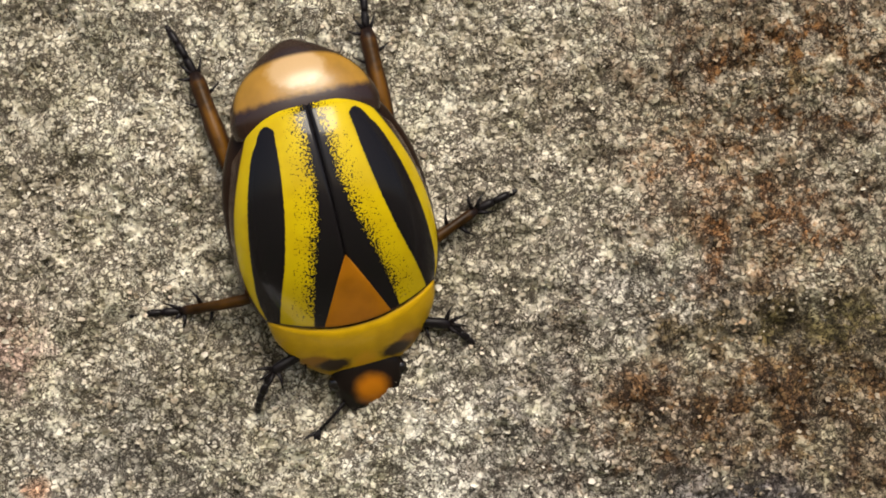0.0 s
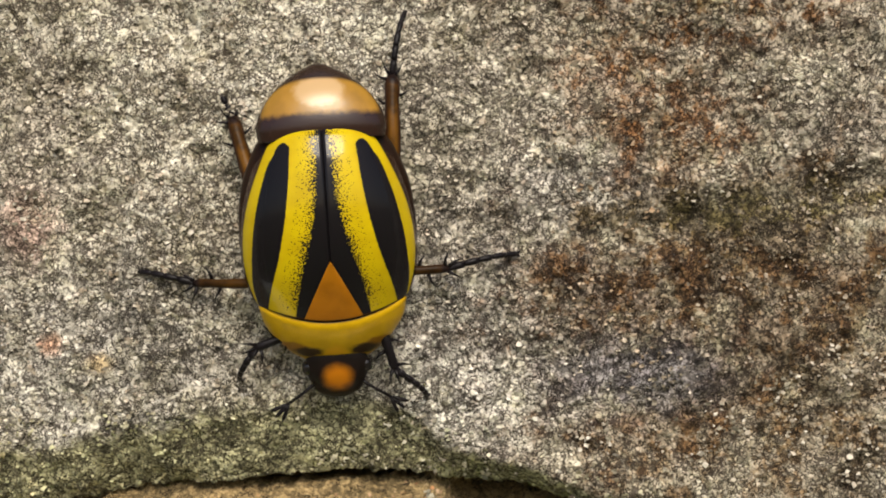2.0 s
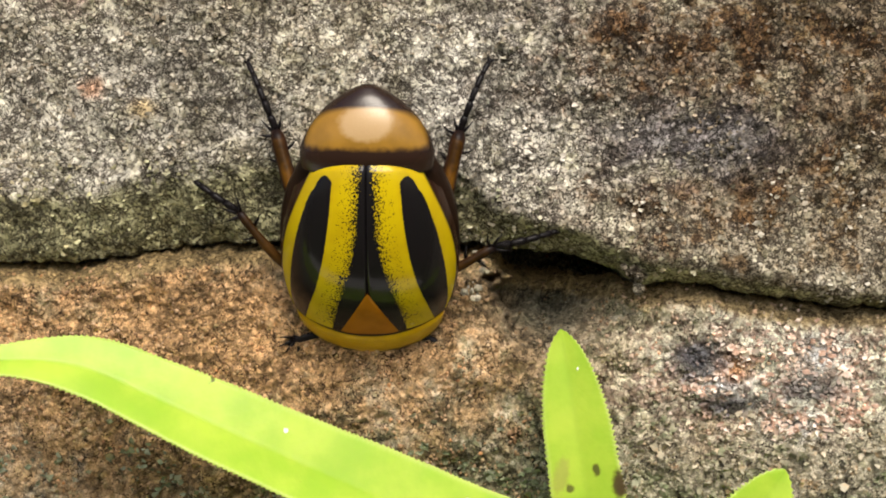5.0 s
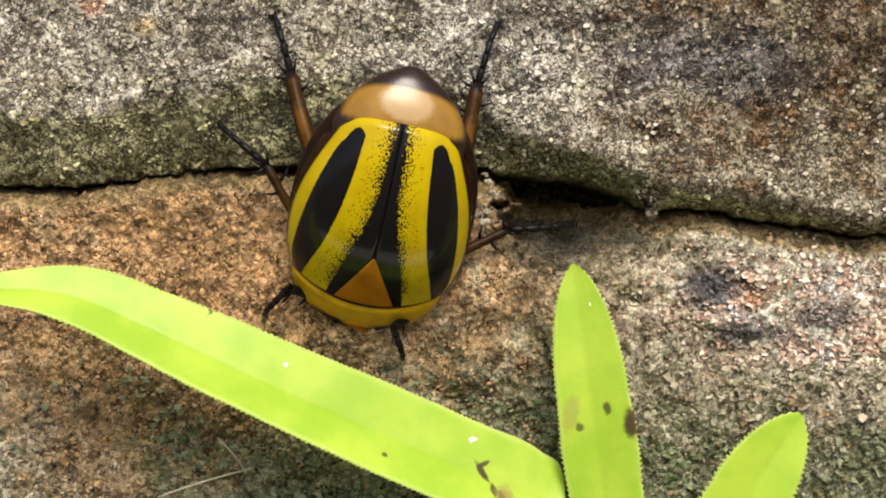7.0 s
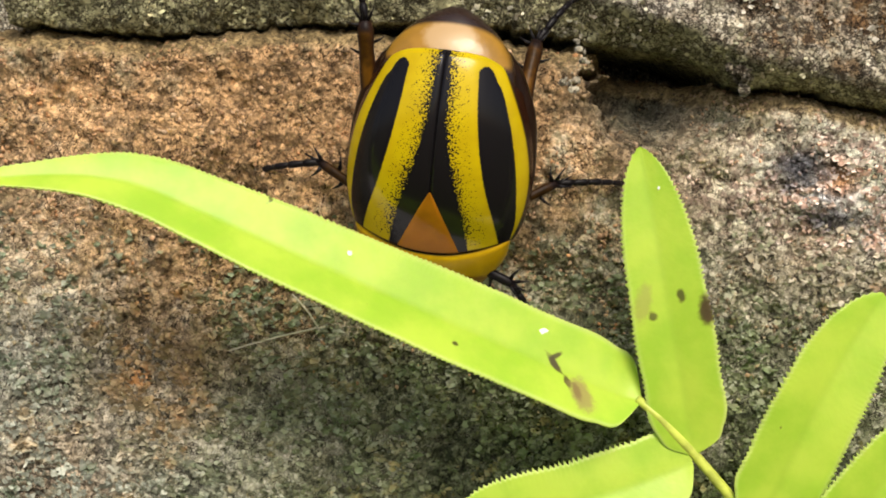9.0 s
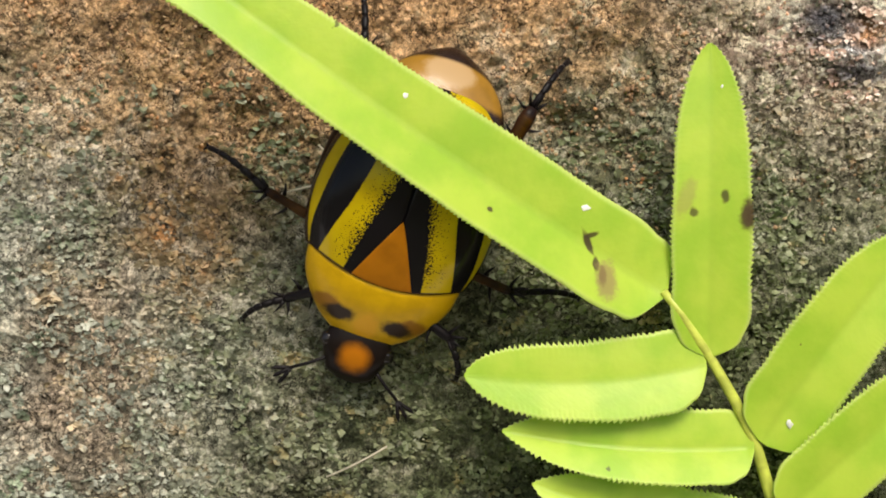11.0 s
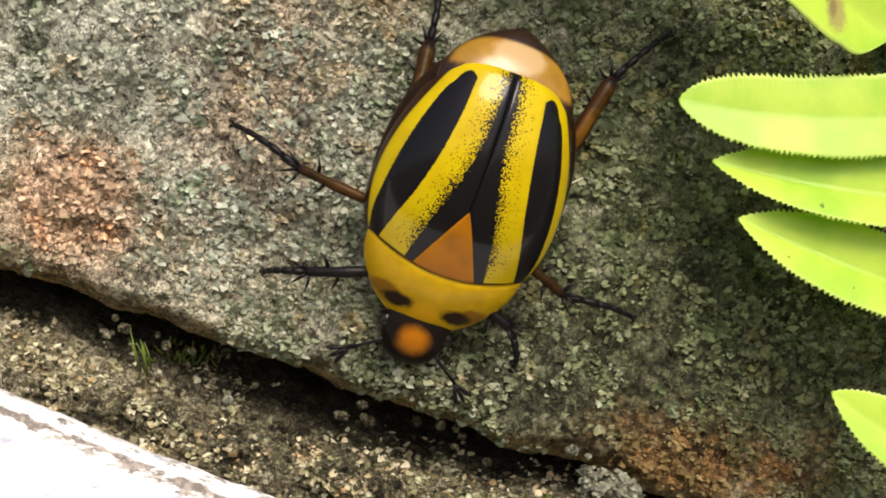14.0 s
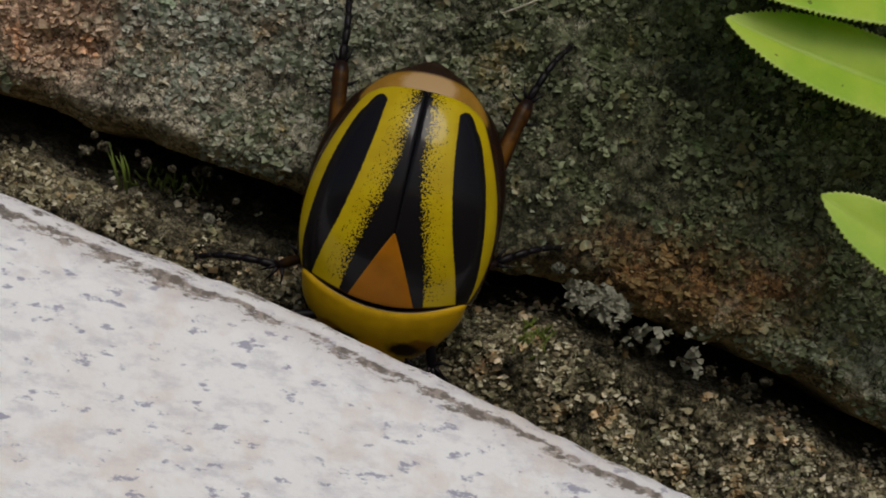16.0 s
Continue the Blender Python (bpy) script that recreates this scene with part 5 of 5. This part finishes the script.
# seconds, knee and toe in the beetle's own space
LEG_WAYS = {
    ("rear", 1): [
        (0, 4.20, -7.20, -0.96, 5.82, -10.78, -2.74),
        (1.5, 4.20, -7.20, -0.96, 5.82, -10.78, -2.74),
        (2.2, 4.86, -5.07, -0.50, 7.04, -8.24, -2.27),
        (2.5, 4.93, -6.58, -0.88, 7.15, -9.50, -2.84),
        (3, 4.66, -6.02, -0.39, 5.79, -8.40, -2.00),
        (3.5, 5.12, -5.51, -0.36, 7.38, -8.70, -2.22),
        (4, 4.86, -4.36, -0.04, 7.04, -7.68, -1.88),
        (6.5, 5.08, -4.79, -1.56, 7.04, -7.73, -4.18),
        (7, 5.91, -4.38, -1.49, 7.93, -6.81, -3.98),
        (7.2, 5.74, -3.04, -0.69, 7.80, -5.76, -3.05),
        (7.6, 5.09, -5.13, -0.72, 6.91, -7.82, -2.61),
        (8, 4.44, -5.70, -0.24, 6.28, -7.82, -1.65),
        (8.2, 5.62, -4.50, -0.58, 7.05, -7.87, -2.50),
        (9, 4.30, -5.50, 2.60, 6.00, -9.00, 0.30),
        (11.3, 4.30, -5.50, 2.60, 6.00, -9.00, 0.30),
        (12, 4.81, -6.20, 0.92, 5.66, -8.49, -0.10),
        (12.5, 4.51, -6.46, 0.37, 5.39, -8.84, -0.77),
        (13, 4.08, -6.70, 0.41, 5.18, -9.13, -0.92),
        (13.5, 4.23, -3.59, 0.12, 5.61, -7.30, -1.61),
        (14, 3.93, -4.91, 0.30, 4.47, -6.97, -1.08),
        (14.5, 4.50, -4.21, 0.49, 5.51, -7.48, -0.88),
        (15, 4.50, -4.06, 0.26, 5.79, -8.05, -1.41),
        (15.4, 4.16, -6.19, 1.35, 5.11, -9.01, 0.24),
        (16, 4.32, -5.54, 1.65, 5.10, -8.67, 0.62),
    ],
    ("rear", -1): [
        (0, -3.84, -7.37, 0.07, -4.84, -10.01, -1.27),
        (1.5, -3.84, -7.37, 0.07, -4.84, -10.01, -1.27),
        (2.2, -4.01, -6.96, 0.21, -5.30, -10.53, -1.24),
        (2.5, -4.10, -4.50, 0.44, -5.19, -8.07, -1.27),
        (3, -4.20, -5.68, 0.68, -5.23, -8.74, -0.76),
        (3.5, -4.45, -7.36, -0.49, -5.39, -9.69, -2.11),
        (4, -4.60, -6.41, -0.14, -6.25, -9.17, -1.77),
        (6.5, -4.39, -3.83, -1.39, -5.74, -6.84, -4.14),
        (7, -3.46, -5.95, -1.28, -4.37, -9.17, -3.83),
        (7.2, -3.67, -6.55, -1.13, -4.81, -9.75, -3.41),
        (7.6, -4.18, -4.19, 0.08, -5.74, -7.42, -1.69),
        (8, -4.52, -4.99, 0.23, -6.11, -8.80, -1.11),
        (8.2, -3.62, -5.95, -0.35, -5.41, -9.35, -2.10),
        (8.4, -2.82, -7.23, -1.29, -4.78, -10.05, -3.32),
        (9, -3.83, -5.25, -0.86, -5.00, -6.62, -2.47),
        (9.2, -5.87, -3.23, 0.68, -7.41, -4.36, -0.50),
        (11.3, -4.30, -5.50, 2.60, -6.00, -9.00, 0.30),
        (12, -5.66, -4.45, 1.71, -7.45, -7.06, 0.98),
        (12.5, -5.55, -4.76, 1.25, -7.54, -7.09, 0.39),
        (13, -4.47, -4.11, 0.86, -6.14, -5.70, -0.32),
        (13.5, -4.78, -5.58, 1.17, -7.24, -8.62, 0.03),
        (14, -4.87, -6.26, 1.09, -7.42, -9.42, -0.05),
        (14.5, -5.06, -6.32, 0.98, -7.93, -9.20, -0.14),
        (15, -4.70, -6.32, 1.51, -7.12, -9.11, 0.49),
        (15.4, -4.85, -4.15, 1.75, -6.19, -7.11, 0.79),
        (16, -4.61, -5.72, 1.39, -6.16, -8.53, 0.27),
    ],
    ("middle", 1): [
        (0, 7.49, 3.12, -0.38, 11.10, 3.15, -2.06),
        (1.5, 7.49, 3.12, -0.38, 11.10, 3.15, -2.06),
        (2.2, 7.10, 3.10, 0.11, 10.82, 2.51, -1.55),
        (2.5, 6.60, 1.86, 0.37, 10.18, 1.00, -1.38),
        (3, 6.21, 1.07, 0.22, 9.91, 0.29, -1.52),
        (3.5, 6.71, 2.41, 1.06, 11.56, 2.14, -0.32),
        (4, 7.53, 1.04, 0.79, 11.51, 0.26, -0.66),
        (6.5, 5.84, -0.80, 0.29, 8.27, -1.64, -1.34),
        (7, 6.22, 0.04, 0.31, 8.82, -0.52, -1.46),
        (7.2, 6.55, -1.51, -0.23, 8.83, -2.07, -1.87),
        (7.6, 5.41, -2.98, -0.31, 7.88, -3.70, -1.84),
        (8, 6.01, 3.45, 0.21, 8.38, 4.76, -1.03),
        (8.2, 6.56, 3.04, 0.76, 8.81, 4.19, -0.37),
        (8.4, 6.13, 1.81, 1.02, 9.17, 3.37, 0.06),
        (11.3, 6.78, 2.66, -0.32, 10.80, 1.82, -1.99),
        (12, 7.27, 3.78, -0.49, 11.61, 4.41, -2.19),
        (12.5, 8.12, 3.01, -0.59, 11.97, 2.73, -2.16),
        (13, 7.15, 1.75, 0.54, 10.83, 0.91, -0.85),
        (13.5, 6.79, -0.93, 0.00, 9.74, -2.87, -1.78),
        (14, 7.89, 2.78, 0.36, 11.68, 2.16, -1.26),
        (14.5, 7.73, 3.96, 0.56, 11.10, 4.04, -0.84),
        (15, 6.92, 1.98, 0.28, 10.12, 0.99, -1.48),
        (16, 5.14, 4.40, 1.21, 10.25, 5.27, 0.13),
    ],
    ("middle", -1): [
        (0, -6.69, 1.82, 1.34, -10.40, 1.69, 0.59),
        (1.5, -6.69, 1.82, 1.34, -10.40, 1.69, 0.59),
        (2.2, -6.11, 3.45, 1.49, -9.73, 3.29, 0.63),
        (2.5, -6.29, 1.44, 1.68, -9.72, 1.28, 0.80),
        (3, -5.09, 2.74, 1.72, -9.80, 2.79, 1.06),
        (3.5, -6.56, 1.97, 1.27, -9.93, 1.68, 0.07),
        (4, -6.20, 1.89, 1.30, -9.37, 2.15, 0.21),
        (6.5, -6.94, 0.29, 0.43, -11.06, -0.32, -1.29),
        (8, -5.70, 2.14, 0.70, -8.50, 2.63, -0.34),
        (8.2, -5.44, 1.65, 1.16, -8.11, 1.67, 0.08),
        (8.4, -4.48, 0.54, 1.29, -7.70, 0.24, 0.14),
        (9, -5.69, 1.52, 0.20, -7.73, 1.65, -1.22),
        (9.2, -5.33, 1.15, 0.68, -8.25, 0.64, -0.48),
        (11.3, -6.40, 3.60, 2.00, -10.00, 3.00, 0.30),
        (12.5, -6.40, 3.60, 2.00, -10.00, 3.00, 0.30),
        (13, -7.10, 1.96, 1.16, -9.00, -0.20, -0.03),
        (14, -6.14, 4.29, 1.82, -9.35, 4.45, 0.94),
        (14.5, -6.20, 2.53, 1.34, -8.86, 1.73, 0.26),
        (15, -6.06, 2.83, 2.31, -8.33, 2.89, 1.44),
        (15.4, -5.47, 3.02, 1.39, -7.55, 1.83, 0.37),
        (16, -4.85, 1.98, 1.02, -6.81, 1.17, -0.20),
    ],
    ("front", 1): [
        (0, 4.20, 6.60, 1.60, 5.00, 8.60, 0.30),
        (4.2, 4.20, 6.60, 1.60, 5.00, 8.60, 0.30),
        (6.5, 4.16, 5.57, 3.18, 4.54, 6.76, 2.41),
        (7, 3.81, 5.45, 2.77, 4.30, 7.13, 2.12),
        (7.2, 5.29, 5.25, 2.18, 6.58, 6.86, 1.36),
        (8.5, 4.20, 6.60, 1.60, 5.00, 8.60, 0.30),
        (9.2, 4.20, 6.60, 1.60, 5.00, 8.60, 0.30),
        (11.3, 4.09, 7.60, -0.25, 6.73, 9.62, -1.91),
        (12, 3.72, 8.29, -0.68, 4.89, 8.15, -1.99),
        (12.5, 5.53, 6.77, -0.58, 6.27, 7.65, -1.92),
        (13, 3.97, 8.03, 0.87, 4.12, 9.69, -0.29),
        (13.5, 4.20, 6.60, 1.60, 5.00, 8.60, 0.30),
        (14, 5.87, 7.30, 0.81, 7.50, 8.35, -0.49),
        (14.5, 4.20, 6.60, 1.60, 5.00, 8.60, 0.30),
        (15, 3.99, 7.64, 1.09, 4.91, 9.35, -0.16),
        (16, 4.20, 6.60, 1.60, 5.00, 8.60, 0.30),
    ],
    ("front", -1): [
        (0, -4.20, 6.60, 1.60, -5.00, 8.60, 0.30),
        (1.5, -2.77, 8.11, 1.44, -3.72, 10.03, 0.54),
        (2.2, -3.47, 8.31, 1.72, -5.30, 9.99, 0.87),
        (2.5, -4.16, 6.54, 2.32, -5.51, 8.14, 1.51),
        (3, -4.20, 6.09, 1.99, -5.69, 7.14, 1.06),
        (3.5, -4.03, 5.48, 1.86, -5.77, 7.37, 1.02),
        (4, -4.71, 7.28, 2.17, -5.67, 8.58, 1.19),
        (6.3, -4.20, 6.60, 1.60, -5.00, 8.60, 0.30),
        (7, -1.76, 6.09, 3.54, -2.21, 7.59, 2.90),
        (8.5, -4.20, 6.60, 1.60, -5.00, 8.60, 0.30),
        (9.2, -4.20, 6.60, 1.60, -5.00, 8.60, 0.30),
        (11.3, -4.20, 6.60, 1.60, -5.00, 8.60, 0.30),
        (12, -4.20, 6.60, 1.60, -5.00, 8.60, 0.30),
        (13.5, -4.20, 6.60, 1.60, -5.00, 8.60, 0.30),
        (14.5, -4.20, 6.60, 1.60, -5.00, 8.60, 0.30),
        (15, -2.69, 7.09, 2.07, -3.49, 8.89, 1.09),
        (16, -2.96, 7.41, 0.83, -3.57, 8.23, -0.43),
    ],
}
HIPS = {"rear": (3.5, -0.5, 1.5), "middle": (3.0, 3.2, 1.5), "front": (2.4, 6.0, 1.3)}
# seconds, place across the wall, degrees, and how far the frond is pushed off the wall
FROND_WAY = [(0, 7.05, -17.65, 6.6, -1.8), (4.2, 7.0, -17.75, 6.6, -1.8), (6.3, 7.1, -18.6, 6.7, -1.8), (6.5, 7.1, -18.68, 6.7, -1.8), (7.0, 6.88, -18.57, 5.5, -1.8),
             (7.5, 6.85, -18.83, 5.6, -1.7), (8.0, 6.2, -19.14, 8.4, 0), (8.5, 6.06, -19.31, 9.2, 0), (9.0, 6.31, -19.23, 10.8, 0), (9.2, 6.25, -19.33, 10.5, 0),
             (10.2, 6.5, -20.7, 5, 0.6), (11.3, 6.78, -22.0, 0, 0), (16.0, 6.78, -22.0, 0, 0)]
# seconds, degrees across the wall, round the leaflet's length, and off the wall
LEAFLET_TURN = [(0, -1.2, 28, 4), (4.2, -1.2, 28, 4), (6.3, -1.6, 27, 4), (6.5, -1.6, 27, 4), (7.0, -0.1, 26, 4), (7.5, 1.2, 31, 4), (8.0, 3.2, 36, 4), (8.5, 2.6, 35, 4), (9.0, -1.7, 30, 4),
                (9.2, -1.7, 30, 4), (10.2, -1.8, 20, 8), (11.3, -2.2, 9, 7), (16.0, -2.2, 9, 7)]
# seconds and mm by which the tail plate is drawn in; seconds, degrees by which the neck is bowed and mm by which the head is drawn in
TAIL_WAY = [(0, 0.5), (1.5, 0.5), (2.2, 0), (4.2, 0.1), (6.3, 0.5), (6.5, 0.6), (7.0, 1.2), (7.5, 1.3), (8.0, 1.9), (8.5, 1.6), (9.0, 1.5), (11.3, 1.1), (12.5, 1.1), (13.5, 1.3), (14.5, 1.2), (15.5, 1.7), (16, 1.7)]
NECK_WAY = [(0, 8, 0.5), (1.5, 8, 0.5), (2.5, 12, 0.6), (4.2, 12, 0.6), (6.5, 12, 1.0), (8.0, 12, 1.7), (9.2, 9, 1.2), (11.3, 0, 0), (13.5, 2, 0.1), (14.0, 3, 0.3), (14.5, 5, 0.5),
            (15.0, 6, 0.6), (15.5, 14, 2.4), (16, 14, 2.4)]


def aimed(origin, target):
    """A pose at origin whose y points to target and whose z stays near the back's."""
    origin, y = Vector(origin), (Vector(target) - Vector(origin)).normalized()
    x = y.cross(Vector((0, 0, 1))).normalized()
    return Matrix.Translation(origin * MM) @ Matrix((x, y, x.cross(y))).transposed().to_4x4()


def motions():
    walk(beetle, [(t, pose(x * MM, y * MM, z * MM, *turn)) for t, x, y, z, *turn in BEETLE_WAY])
    for (kind, side), rows in LEG_WAYS.items():
        leg, tarsus = build_leg(beetle, kind, side)
        hip = Vector((side * HIPS[kind][0], *HIPS[kind][1:]))
        shins = [(t, aimed((a, b, c), hip)) for t, a, b, c, *toe in rows]
        walk(leg, shins)
        walk(tarsus, [(t, m.inverted() @ aimed((a, b, c), toe)) for (t, a, b, c, *toe), (_, m) in zip(rows, shins)])
    walk(fern_frond, [(t, pose(x * MM, (PIVOT[1] - push) * MM, z * MM, 0, -turn, 0)) for t, x, z, turn, push in FROND_WAY])
    walk(tail_plate, [(t, pose(0, inward * MM, 0)) for t, inward in TAIL_WAY])
    nape = Matrix.Translation(Vector((0, 5.2, 2.2)) * MM)
    walk(neck_shield, [(t, nape @ pose(0, 0, 0, -bow, 0, 0) @ nape.inverted()) for t, bow, _ in NECK_WAY])
    walk(beetle_head, [(t, pose(0, -tuck * MM, 0.045 * bow * MM, -0.2 * bow, 0, 0)) for t, bow, tuck in NECK_WAY])
    rest = long_leaflet.location.copy()
    spine = Vector((-26.2, 0, 17.6)).normalized()
    hinge = spine.cross(Vector((0, -1, 0)))
    walk(long_leaflet, [(t, pose(*rest, 0, -turn, 0) @ Matrix.Rotation(radians(out), 4, hinge) @ Matrix.Rotation(radians(tilt), 4, spine)) for t, turn, tilt, out in LEAFLET_TURN])


motions()
